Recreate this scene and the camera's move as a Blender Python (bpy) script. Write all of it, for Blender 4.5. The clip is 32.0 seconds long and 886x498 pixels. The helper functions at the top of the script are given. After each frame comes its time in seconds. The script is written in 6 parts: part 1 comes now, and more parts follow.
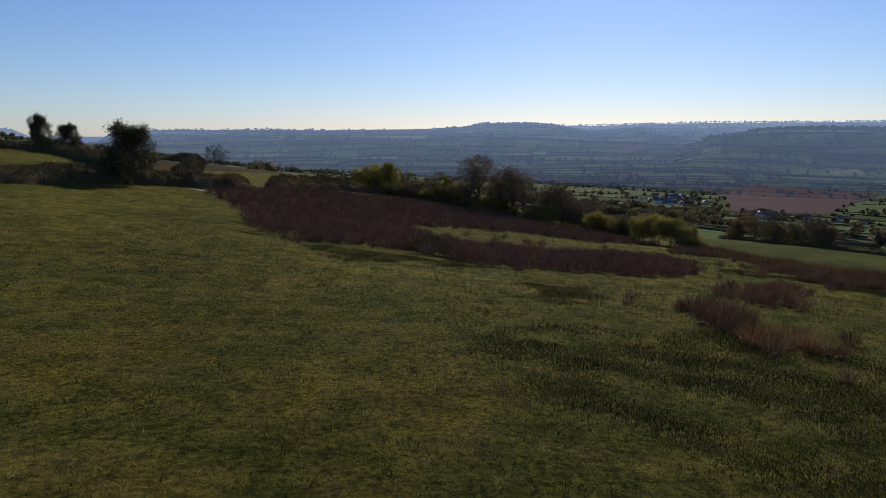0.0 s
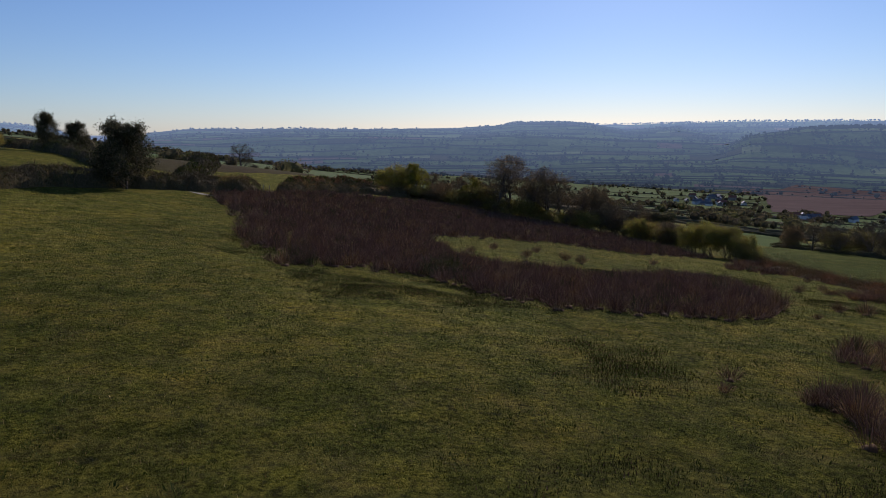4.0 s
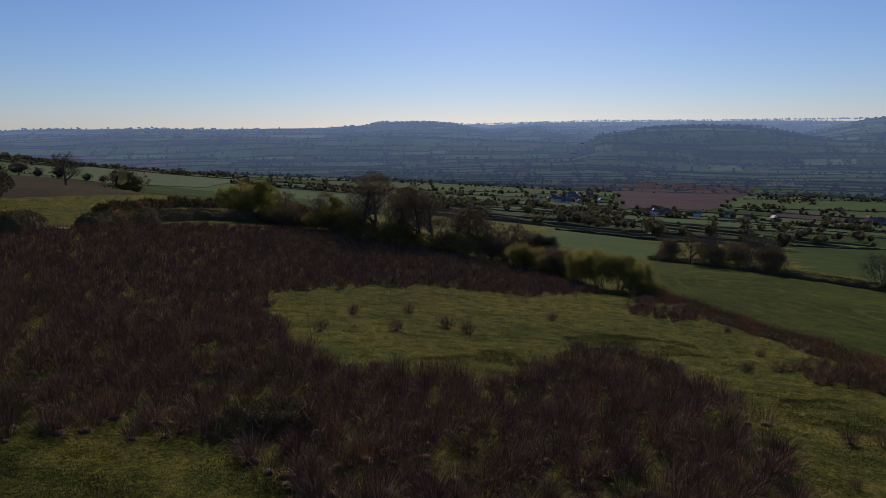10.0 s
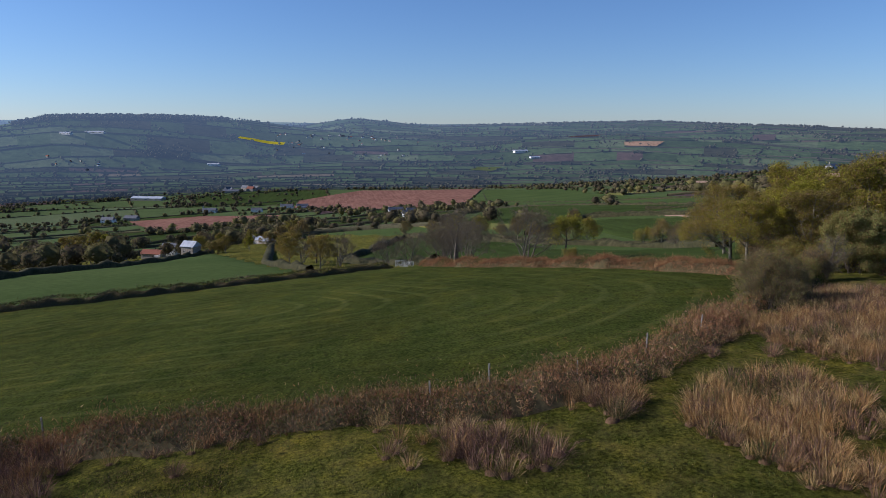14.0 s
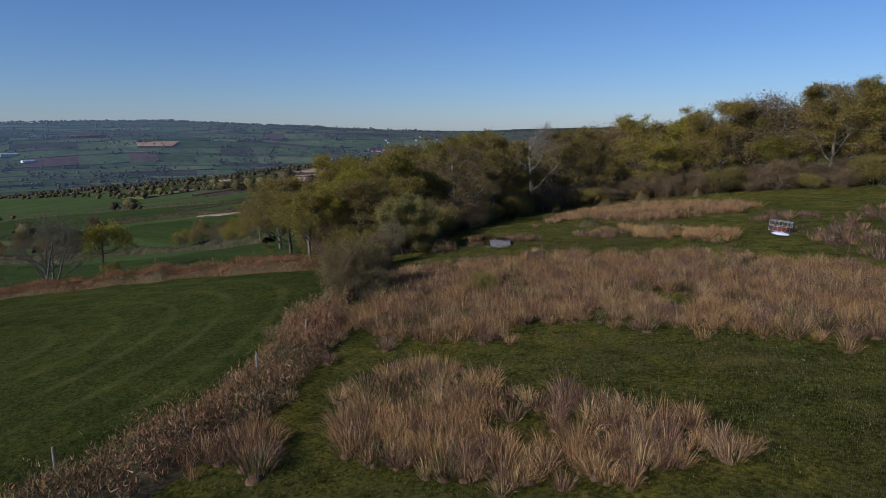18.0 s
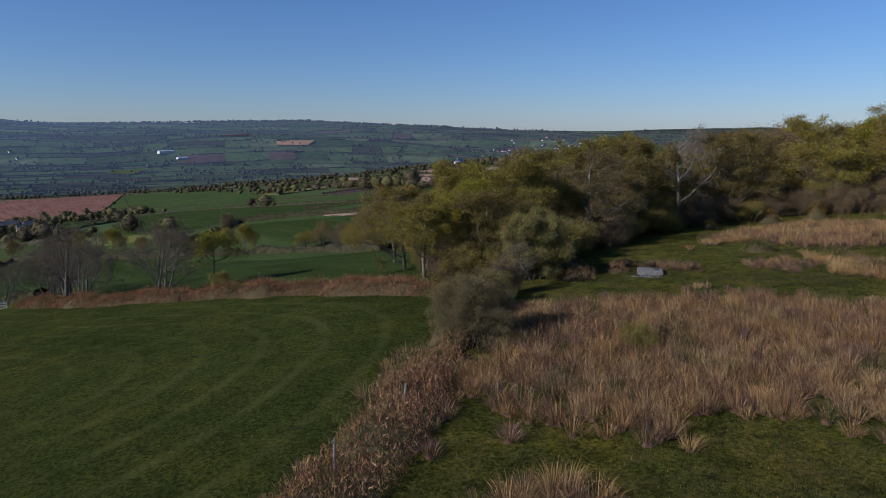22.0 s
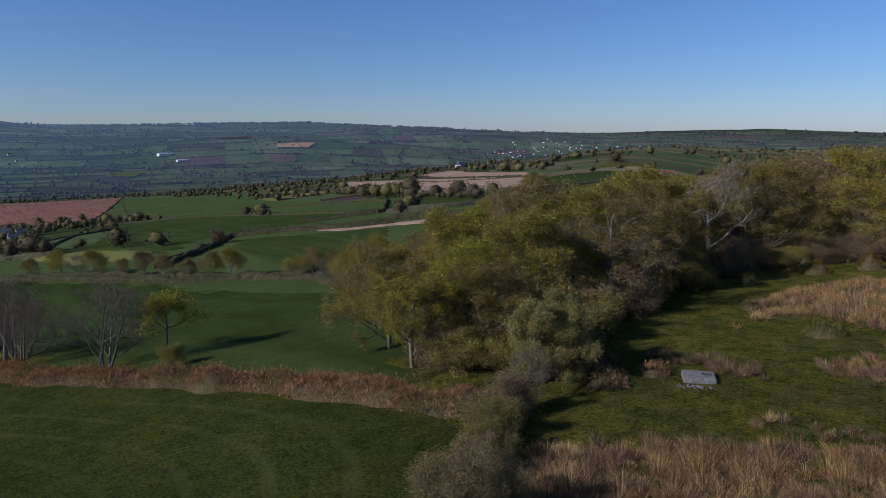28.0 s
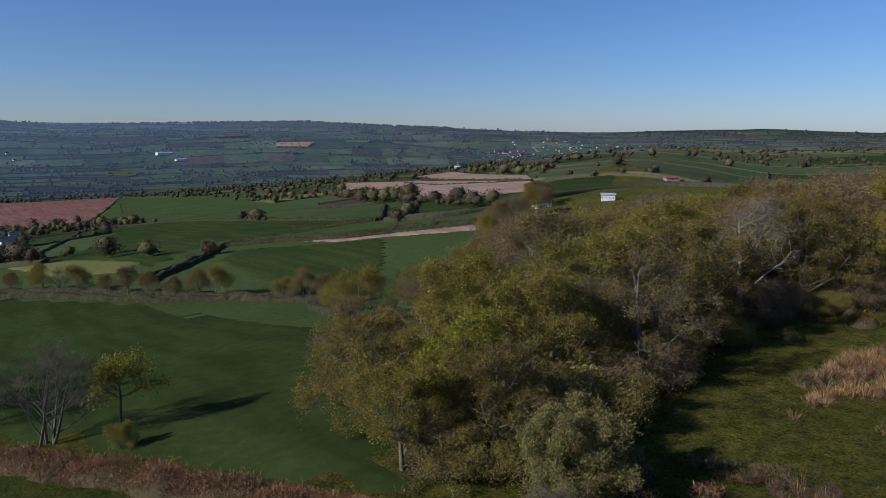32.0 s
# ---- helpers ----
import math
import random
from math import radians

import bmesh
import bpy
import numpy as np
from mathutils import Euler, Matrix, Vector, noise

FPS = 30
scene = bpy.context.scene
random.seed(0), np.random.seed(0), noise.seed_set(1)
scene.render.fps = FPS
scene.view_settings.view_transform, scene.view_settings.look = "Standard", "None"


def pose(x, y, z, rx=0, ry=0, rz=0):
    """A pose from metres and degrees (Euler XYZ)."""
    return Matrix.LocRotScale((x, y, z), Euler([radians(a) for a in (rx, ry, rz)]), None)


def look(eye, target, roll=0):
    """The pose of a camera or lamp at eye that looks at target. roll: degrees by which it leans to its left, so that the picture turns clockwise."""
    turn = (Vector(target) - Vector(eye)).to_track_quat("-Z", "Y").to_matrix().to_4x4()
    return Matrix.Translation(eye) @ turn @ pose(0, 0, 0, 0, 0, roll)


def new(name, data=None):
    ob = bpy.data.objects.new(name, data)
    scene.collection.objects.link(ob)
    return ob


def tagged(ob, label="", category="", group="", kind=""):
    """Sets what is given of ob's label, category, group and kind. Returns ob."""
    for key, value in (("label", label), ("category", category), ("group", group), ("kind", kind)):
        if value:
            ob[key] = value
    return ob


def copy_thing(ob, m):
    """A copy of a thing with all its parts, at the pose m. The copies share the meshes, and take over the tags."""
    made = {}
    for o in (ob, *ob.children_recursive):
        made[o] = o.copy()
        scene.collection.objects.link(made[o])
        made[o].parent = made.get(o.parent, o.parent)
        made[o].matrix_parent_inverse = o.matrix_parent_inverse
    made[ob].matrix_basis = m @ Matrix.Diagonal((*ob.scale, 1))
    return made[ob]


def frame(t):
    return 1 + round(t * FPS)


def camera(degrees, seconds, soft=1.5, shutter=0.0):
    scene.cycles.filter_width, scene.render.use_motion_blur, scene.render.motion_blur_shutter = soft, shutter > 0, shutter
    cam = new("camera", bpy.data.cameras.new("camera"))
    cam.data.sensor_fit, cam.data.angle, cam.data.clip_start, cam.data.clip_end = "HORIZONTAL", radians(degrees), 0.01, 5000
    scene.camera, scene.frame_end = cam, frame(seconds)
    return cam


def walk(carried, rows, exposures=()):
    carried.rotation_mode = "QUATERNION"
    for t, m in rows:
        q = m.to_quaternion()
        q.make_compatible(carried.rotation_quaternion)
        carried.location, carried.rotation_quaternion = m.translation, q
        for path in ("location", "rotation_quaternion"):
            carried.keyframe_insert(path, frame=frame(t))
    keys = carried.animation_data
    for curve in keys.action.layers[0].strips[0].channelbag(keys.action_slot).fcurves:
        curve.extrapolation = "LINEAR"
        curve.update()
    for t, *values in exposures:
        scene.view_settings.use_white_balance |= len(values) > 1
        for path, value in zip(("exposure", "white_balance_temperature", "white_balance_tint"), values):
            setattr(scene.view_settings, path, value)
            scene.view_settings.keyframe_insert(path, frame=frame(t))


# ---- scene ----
from mathutils import geometry
R = np.random.RandomState(7)
EXPOSURES = [(0.0, 0.29, 6300.0, 22.0), (8.0, 0.13, 6200.0, 24.0), (10.0, -0.08, 6100.0, 24.0), (12.0, 0.22, 6200.0, 19.0), (13.0, 0.52, 5950.0, 19.0), (14.0, 0.6, 5850.0, 19.0), (15.0, 0.2, 5600.0, 20.0), (32.0, 0.2, 5550.0, 20.0)]
cam = camera(66.8, 32.0, soft=0.9)
# seconds, place in metres, tilt, lean and heading in degrees
PATH = [
    (0.0, 0.00, 0.00, 0.00, 80.28, -0.01, 0.00),
    (0.5, 0.18, 1.35, -0.03, 80.27, -0.03, 1.88),
    (1.0, 0.35, 2.71, -0.06, 80.26, -0.05, 2.81),
    (1.5, 0.49, 4.06, -0.09, 80.25, -0.05, 2.83),
    (2.0, 0.60, 5.43, -0.09, 80.24, -0.04, 2.82),
    (2.5, 0.68, 6.79, -0.08, 80.23, -0.02, 2.80),
    (3.0, 0.74, 8.16, -0.06, 80.21, 0.00, 2.79),
    (3.5, 0.79, 9.52, -0.04, 80.19, 0.01, 2.76),
    (5.5, 1.40, 14.91, -0.10, 80.20, -0.05, 2.76),
    (6.0, 1.54, 16.39, 0.06, 80.17, -0.03, 2.74),
    (6.5, 1.67, 17.90, 0.26, 80.14, -0.02, 2.70),
    (7.0, 1.79, 19.45, 0.53, 80.12, -0.01, 2.69),
    (7.5, 1.89, 21.06, 0.87, 80.11, 0.01, 2.66),
    (8.0, 1.98, 22.73, 1.28, 80.11, 0.02, 2.64),
    (8.5, 2.07, 24.42, 1.68, 80.12, 0.05, 2.64),
    (9.0, 2.16, 26.11, 2.01, 80.13, 0.09, 2.22),
    (9.5, 2.29, 27.77, 2.22, 80.14, 0.12, -2.17),
    (10.0, 2.45, 29.38, 2.29, 80.14, 0.13, -8.46),
    (10.5, 2.65, 30.91, 2.28, 80.14, 0.12, -17.03),
    (11.0, 2.87, 32.34, 2.23, 80.16, 0.11, -27.92),
    (11.5, 3.12, 33.65, 2.17, 80.19, 0.13, -39.58),
    (12.0, 3.40, 34.81, 2.12, 80.22, 0.14, -51.36),
    (12.5, 3.75, 35.83, 2.12, 80.24, 0.14, -63.18),
    (13.0, 4.19, 36.71, 2.16, 80.25, 0.12, -74.92),
    (13.5, 4.71, 37.46, 2.24, 80.24, 0.09, -86.65),
    (14.0, 5.31, 38.08, 2.33, 80.19, 0.05, -98.26),
    (14.5, 5.98, 38.59, 2.42, 80.12, 0.01, -109.52),
    (15.0, 6.70, 38.99, 2.51, 80.04, 0.01, -120.38),
    (15.5, 7.44, 39.31, 2.59, 79.95, 0.03, -128.68),
    (17.5, 11.06, 38.55, 1.59, 80.10, 0.18, -137.54),
    (18.0, 11.95, 38.00, 1.60, 80.10, 0.18, -137.51),
    (18.5, 12.83, 37.42, 1.63, 80.09, 0.17, -137.52),
    (19.0, 13.72, 36.79, 1.68, 80.09, 0.15, -137.28),
    (19.5, 14.59, 36.11, 1.73, 80.09, 0.11, -134.08),
    (20.0, 15.42, 35.38, 1.76, 80.10, 0.07, -129.92),
    (20.5, 16.21, 34.61, 1.79, 80.10, 0.03, -128.69),
    (21.0, 16.99, 33.81, 1.81, 80.11, 0.02, -128.52),
    (21.5, 17.78, 33.00, 1.85, 80.12, 0.01, -127.73),
    (22.0, 18.59, 32.21, 1.91, 80.12, -0.00, -126.95),
    (22.5, 19.41, 31.44, 2.03, 80.12, -0.01, -126.87),
    (23.0, 20.19, 30.70, 2.22, 80.12, -0.02, -126.87),
    (23.5, 20.94, 29.97, 2.48, 80.13, -0.03, -126.87),
    (24.0, 21.64, 29.27, 2.79, 80.14, -0.04, -126.88),
    (24.5, 22.31, 28.61, 3.14, 80.14, -0.04, -126.91),
    (25.0, 22.99, 28.01, 3.49, 80.14, -0.05, -126.91),
    (25.5, 23.67, 27.43, 3.84, 80.13, -0.06, -126.90),
    (27.5, 26.62, 25.39, 5.21, 80.21, 0.06, -126.87),
    (28.0, 27.43, 24.77, 5.56, 80.21, 0.05, -126.86),
    (28.5, 28.24, 24.15, 5.91, 80.21, 0.04, -126.85),
    (29.0, 29.08, 23.53, 6.28, 80.22, 0.04, -126.83),
    (29.5, 29.93, 22.89, 6.67, 80.21, 0.03, -126.85),
    (30.0, 30.81, 22.25, 7.06, 80.20, -0.00, -126.82),
    (30.5, 31.70, 21.58, 7.44, 80.18, -0.04, -126.84),
    (31.0, 32.61, 20.86, 7.82, 80.16, -0.07, -126.85),
    (31.5, 33.52, 20.12, 8.17, 80.13, -0.09, -126.86),
    (32.0, 34.44, 19.35, 8.53, 80.11, -0.08, -126.88),
]
walk(cam, [(t, pose(x, y, z, rx, ry, rz)) for t, x, y, z, rx, ry, rz in PATH], EXPOSURES)

# ---- light ----
SUN_AZ, SUN_EL = 13.0, 28.0   # degrees clockwise from +y, and above the horizon
world = bpy.data.worlds.new("sky")
scene.world = world
world.use_nodes = True
wn = world.node_tree
sky = wn.nodes.new("ShaderNodeTexSky")
sky.sky_type, sky.sun_disc = "NISHITA", False
sky.sun_elevation, sky.sun_rotation = radians(SUN_EL), radians(SUN_AZ)
sky.altitude, sky.air_density, sky.dust_density, sky.ozone_density = 100, 1.0, 0.2, 7.0
wn.links.new(sky.outputs[0], wn.nodes["Background"].inputs[0])
wn.nodes["Background"].inputs[1].default_value = 0.07
sun_data = bpy.data.lights.new("sun", "SUN")
sun_data.energy, sun_data.angle, sun_data.color = 3.5, radians(0.55), (1.0, 0.93, 0.82)
sun = new("sun", sun_data)
sd = Vector((math.sin(radians(SUN_AZ)) * math.cos(radians(SUN_EL)), math.cos(radians(SUN_AZ)) * math.cos(radians(SUN_EL)), math.sin(radians(SUN_EL))))
sun.matrix_world = look(sd * 100, (0, 0, 0))


# ---- materials ----
def material(name, build):
    m = bpy.data.materials.new(name)
    m.use_nodes = True
    nt = m.node_tree
    b = nt.nodes["Principled BSDF"]
    b.inputs["Specular IOR Level"].default_value = 0.01
    build(nt, b)
    return m


def node(nt, kind, **values):
    n = nt.nodes.new("ShaderNode" + kind)
    for k, v in values.items():
        n.inputs[k].default_value = v
    return n


def where(nt):
    return nt.nodes.new("ShaderNodeNewGeometry").outputs["Position"]


def noise_at(nt, scale, detail=4.0, rough=0.55, stretch=None):
    n = node(nt, "TexNoise", Scale=scale, Detail=detail, Roughness=rough)
    p = where(nt)
    if stretch:
        m = nt.nodes.new("ShaderNodeMapping")
        m.inputs["Scale"].default_value = stretch[:3]
        m.inputs["Rotation"].default_value = (0, 0, radians(stretch[3]))
        nt.links.new(p, m.inputs[0])
        p = m.outputs[0]
    nt.links.new(p, n.inputs["Vector"])
    return n.outputs["Fac"]


def ramp(nt, fac, stops):
    n = nt.nodes.new("ShaderNodeValToRGB")
    e = n.color_ramp.elements
    while len(e) < len(stops):
        e.new(0.5)
    for el, (at, c) in zip(e, stops):
        el.position, el.color = at, (*c, 1)
    nt.links.new(fac, n.inputs[0])
    return n.outputs[0]


def mixed(nt, fac, a, b, mode="MIX"):
    n = nt.nodes.new("ShaderNodeMix")
    n.data_type, n.blend_type = "RGBA", mode
    for v, s in ((fac, n.inputs[0]), (a, n.inputs[6]), (b, n.inputs[7])):
        if isinstance(v, (int, float)):
            s.default_value = v
        elif isinstance(v, tuple):
            s.default_value = (*v, 1)
        else:
            nt.links.new(v, s)
    return n.outputs[2]


def bump(nt, b, fac, strength, dist):
    n = node(nt, "Bump", Strength=strength, Distance=dist)
    nt.links.new(fac, n.inputs["Height"])
    nt.links.new(n.outputs[0], b.inputs["Normal"])


def grassy(name, dark, mid, light, dry, dry_amount=0.3, arcs=False):
    def build(nt, b):
        fine = noise_at(nt, 5.5, 9, 0.8)
        mid_n = noise_at(nt, 0.9, 6, 0.68)
        big = noise_at(nt, 0.045, 4, 0.55)
        c = ramp(nt, fine, [(0.40, dark), (0.5, mid), (0.61, light)])
        c = mixed(nt, ramp(nt, mid_n, [(0.42, (0, 0, 0)), (0.72, (dry_amount,) * 3)]), c, dry)
        if arcs:   # wheel marks that run round the field, side by side
            at = nt.nodes.new("ShaderNodeAttribute")
            at.attribute_name = "inward"
            turn = node(nt, "Math")
            turn.operation = "MULTIPLY"
            turn.inputs[1].default_value = 2 * math.pi / 2.3
            nt.links.new(at.outputs["Fac"], turn.inputs[0])
            wave = node(nt, "Math")
            wave.operation = "SINE"
            nt.links.new(turn.outputs[0], wave.inputs[0])
            lines = ramp(nt, wave.outputs[0], [(0.7, (0, 0, 0)), (0.98, (1, 1, 1))])
            worn = ramp(nt, noise_at(nt, 0.05, 4, 0.6), [(0.4, (0.03,) * 3), (0.62, (0.32,) * 3)])
            c = mixed(nt, mixed(nt, 1.0, lines, worn, "MULTIPLY"), c, (0.16, 0.165, 0.05))
        patchy = noise_at(nt, 0.22, 5, 0.62)
        c = mixed(nt, 0.75, c, ramp(nt, patchy, [(0.36, (0.7, 0.8, 0.75)), (0.5, (1.0,) * 3), (0.66, (1.3, 1.15, 0.98))]), "MULTIPLY")
        tufty = noise_at(nt, 0.75, 5, 0.7)
        c = mixed(nt, 0.85 if not arcs else 0.45, c, ramp(nt, tufty, [(0.36, (0.5, 0.55, 0.5)), (0.5, (1.0,) * 3), (0.64, (1.5, 1.38, 1.15))]), "MULTIPLY")
        speck = noise_at(nt, 1.7, 3, 0.6)
        c = mixed(nt, ramp(nt, speck, [(0.62, (0, 0, 0)), (0.7, (0.75,) * 3)]), c, (0.03, 0.03, 0.013))
        shade = ramp(nt, big, [(0.3, (0.72,) * 3), (0.7, (1.12,) * 3)])
        c = mixed(nt, 1.0, c, shade, "MULTIPLY")
        nt.links.new(c, b.inputs["Base Color"])
        b.inputs["Roughness"].default_value = 0.95
        bump(nt, b, noise_at(nt, 2.6, 9, 0.8), 1.0, 0.3)
    return material(name, build)


def plain_field(name, base, other, rows=None, turn=0.0, relief=0.3):
    def build(nt, b):
        big = noise_at(nt, 0.02, 5, 0.6)
        c = mixed(nt, ramp(nt, big, [(0.35, (0, 0, 0)), (0.7, (1, 1, 1))]), base, other)
        fine = noise_at(nt, 0.6, 7, 0.7)
        c = mixed(nt, 0.5, c, ramp(nt, fine, [(0.3, (0.5,) * 3), (0.7, (1.4,) * 3)]), "MULTIPLY")
        if rows:
            s = noise_at(nt, rows, 2, 0.4, (0.03, 1, 1, turn))
            c = mixed(nt, 0.4, c, ramp(nt, s, [(0.4, (0.6,) * 3), (0.6, (1.3,) * 3)]), "MULTIPLY")
        nt.links.new(c, b.inputs["Base Color"])
        b.inputs["Roughness"].default_value = 0.95
        bump(nt, b, fine, relief, 0.15)
    return material(name, build)


def leafy(name, stops, rough=0.8, through_light=0.35):
    def build(nt, b):
        g = nt.nodes.new("ShaderNodeNewGeometry").outputs["Random Per Island"]
        o = nt.nodes.new("ShaderNodeObjectInfo").outputs["Random"]
        c = ramp(nt, g, stops)
        c = mixed(nt, 1.0, c, ramp(nt, o, [(0.0, (0.8, 0.78, 0.8)), (1.0, (1.2, 1.15, 1.0))]), "MULTIPLY")
        nt.links.new(c, b.inputs["Base Color"])
        c = mixed(nt, 0.9, c, ramp(nt, noise_at(nt, 0.8, 3, 0.6), [(0.3, (0.68, 0.66, 0.68)), (0.7, (1.3, 1.3, 1.25))]), "MULTIPLY")
        nt.links.new(c, b.inputs["Base Color"])
        b.inputs["Roughness"].default_value = rough
        thin = nt.nodes.new("ShaderNodeBsdfTranslucent")
        nt.links.new(c, thin.inputs["Color"])
        both = node(nt, "MixShader", Fac=through_light)
        nt.links.new(b.outputs[0], both.inputs[1])
        nt.links.new(thin.outputs[0], both.inputs[2])
        nt.links.new(both.outputs[0], nt.nodes["Material Output"].inputs["Surface"])
    return material(name, build)


def rough_solid(name, a, c2, scale=2.0, rough=0.9, relief=0.4, metal=0.0):
    def build(nt, b):
        n = noise_at(nt, scale, 7, 0.65)
        nt.links.new(ramp(nt, n, [(0.3, a), (0.7, c2)]), b.inputs["Base Color"])
        b.inputs["Roughness"].default_value, b.inputs["Metallic"].default_value = rough, metal
        b.inputs["Specular IOR Level"].default_value = 0.4 if rough < 0.7 else 0.05
        bump(nt, b, n, relief, 0.05 / scale)
    return material(name, build)


M_PASTURE = grassy("pasture", (0.031, 0.033, 0.008), (0.094, 0.097, 0.016), (0.178, 0.17, 0.032), (0.19, 0.15, 0.06), 0.4)
M_LEY = grassy("ley_grass", (0.023, 0.031, 0.008), (0.058, 0.073, 0.014), (0.102, 0.115, 0.025), (0.105, 0.1, 0.03), 0.25, True)
M_LUSH = plain_field("lush_field", (0.034, 0.051, 0.012), (0.048, 0.068, 0.017), 0.25, 20)
M_GREEN = plain_field("green_field", (0.052, 0.078, 0.022), (0.074, 0.102, 0.03))
# green_field again, brightened in its colour for the light over the vale
M_VALE = plain_field("vale_pasture_lit", (0.062, 0.09, 0.031), (0.086, 0.115, 0.042))
M_PALE = plain_field("pale_field", (0.085, 0.112, 0.05), (0.11, 0.13, 0.062))
M_PLOUGH = plain_field("red_ploughed_field", (0.19, 0.092, 0.066), (0.24, 0.125, 0.088), 0.2, 35)
M_DULL = plain_field("dull_ploughed_field", (0.07, 0.046, 0.045), (0.09, 0.058, 0.054), 0.2, 60)
M_STUBBLE = plain_field("stubble_field", (0.33, 0.21, 0.145), (0.38, 0.26, 0.18), 0.2, 10)
M_YELLOW = plain_field("rape_field", (0.55, 0.45, 0.03), (0.5, 0.4, 0.03))
M_HEATH = plain_field("bracken_slope", (0.045, 0.033, 0.02), (0.06, 0.055, 0.022), relief=1.0)
M_DRY = plain_field("dry_patch", (0.19, 0.17, 0.05), (0.15, 0.16, 0.045))
M_BARK = rough_solid("bark", (0.06, 0.048, 0.038), (0.17, 0.14, 0.115), 3.0)
M_LICHEN = rough_solid("lichened_bark", (0.085, 0.075, 0.052), (0.25, 0.225, 0.165), 2.5)
M_GREYBARK = rough_solid("grey_bark", (0.075, 0.062, 0.05), (0.19, 0.165, 0.13), 2.5)
M_PALEBARK = rough_solid("pale_bark", (0.12, 0.105, 0.08), (0.3, 0.265, 0.21), 3.0)
M_TWIG = rough_solid("twig", (0.105, 0.08, 0.046), (0.2, 0.155, 0.09), 2.0)
M_RUSH = leafy("dry_rush", [(0.0, (0.14, 0.08, 0.033)), (0.45, (0.285, 0.165, 0.068)), (0.8, (0.41, 0.255, 0.11)), (1.0, (0.54, 0.39, 0.19))], through_light=0.04)
# dead stems; in the north this dark tone also paints in backlit shade
M_RUSHBROWN = leafy("dead_shaded_rush", [(0.0, (0.08, 0.048, 0.04)), (0.5, (0.162, 0.095, 0.072)), (0.9, (0.25, 0.155, 0.118)), (1.0, (0.45, 0.32, 0.22))], through_light=0.04)
M_RUSHPALE = leafy("straw_rush", [(0.0, (0.22, 0.145, 0.065)), (0.5, (0.36, 0.25, 0.115)), (1.0, (0.54, 0.41, 0.21))], through_light=0.04)
M_SEDGE = leafy("dark_sedge", [(0.0, (0.034, 0.038, 0.012)), (0.6, (0.066, 0.072, 0.02)), (0.92, (0.11, 0.1, 0.035)), (1.0, (0.18, 0.13, 0.065))], through_light=0.12)
M_MAT = rough_solid("rush_litter", (0.06, 0.036, 0.02), (0.16, 0.098, 0.055), 5.0)
M_RUSHGREEN = leafy("green_rush", [(0.0, (0.03, 0.05, 0.014)), (0.6, (0.06, 0.085, 0.025)), (1.0, (0.13, 0.12, 0.05))], through_light=0.04)
M_GRASSBLADE = leafy("grass_blade", [(0.0, (0.035, 0.055, 0.012)), (0.6, (0.085, 0.11, 0.022)), (0.93, (0.15, 0.155, 0.04)), (1.0, (0.26, 0.21, 0.1))], through_light=0.12)
M_BRACKEN = leafy("dead_bracken", [(0.0, (0.12, 0.058, 0.03)), (0.5, (0.24, 0.122, 0.066)), (0.9, (0.34, 0.2, 0.11)), (1.0, (0.44, 0.31, 0.18))], through_light=0.04)
M_BRAMBLE = leafy("bramble", [(0.0, (0.035, 0.05, 0.013)), (0.6, (0.09, 0.10, 0.028)), (1.0, (0.2, 0.16, 0.06))], through_light=0.04)
M_OAKLEAF = leafy("oak_leaf", [(0.0, (0.115, 0.102, 0.02)), (0.5, (0.205, 0.178, 0.034)), (1.0, (0.31, 0.265, 0.055))])
M_LIMELEAF = leafy("spring_leaf", [(0.0, (0.16, 0.175, 0.02)), (0.5, (0.27, 0.275, 0.032)), (1.0, (0.4, 0.39, 0.06))])
M_WILLOWLEAF = leafy("willow_leaf", [(0.0, (0.12, 0.135, 0.04)), (0.5, (0.21, 0.225, 0.07)), (1.0, (0.32, 0.33, 0.125))])
M_BUDS = leafy("brown_buds", [(0.0, (0.15, 0.095, 0.045)), (0.5, (0.25, 0.162, 0.075)), (1.0, (0.35, 0.24, 0.115))])
M_DARKLEAF = leafy("evergreen_leaf", [(0.0, (0.026, 0.03, 0.016)), (0.6, (0.055, 0.058, 0.03)), (1.0, (0.1, 0.095, 0.05))])
M_FARLEAF = leafy("far_crown", [(0.0, (0.065, 0.056, 0.037)), (0.4, (0.125, 0.105, 0.07)), (0.75, (0.125, 0.12, 0.052)), (1.0, (0.175, 0.16, 0.068))], through_light=0.3)
M_HEDGEFAR = leafy("far_hedge", [(0.0, (0.06, 0.062, 0.04)), (0.6, (0.09, 0.085, 0.055)), (1.0, (0.125, 0.112, 0.065))], through_light=0.04)
M_GORSE = leafy("gorse", [(0.0, (0.05, 0.055, 0.014)), (0.6, (0.12, 0.085, 0.022)), (1.0, (0.36, 0.19, 0.02))])
M_HEDGE = rough_solid("hedge_mass", (0.018, 0.022, 0.01), (0.075, 0.066, 0.032), 0.7)
M_SOIL = rough_solid("dark_soil", (0.035, 0.026, 0.02), (0.075, 0.055, 0.042), 4.0)
M_CONCRETE = rough_solid("weathered_concrete", (0.11, 0.105, 0.095), (0.27, 0.255, 0.23), 5.0)
M_WHITE = rough_solid("white_render", (0.62, 0.60, 0.56), (0.78, 0.76, 0.72), 1.0, 0.8, 0.1)
M_STONE = rough_solid("rubble_stone", (0.25, 0.21, 0.17), (0.42, 0.37, 0.31), 2.0)
M_SLATE = rough_solid("slate_roof", (0.07, 0.075, 0.085), (0.14, 0.145, 0.16), 2.0, 0.6)
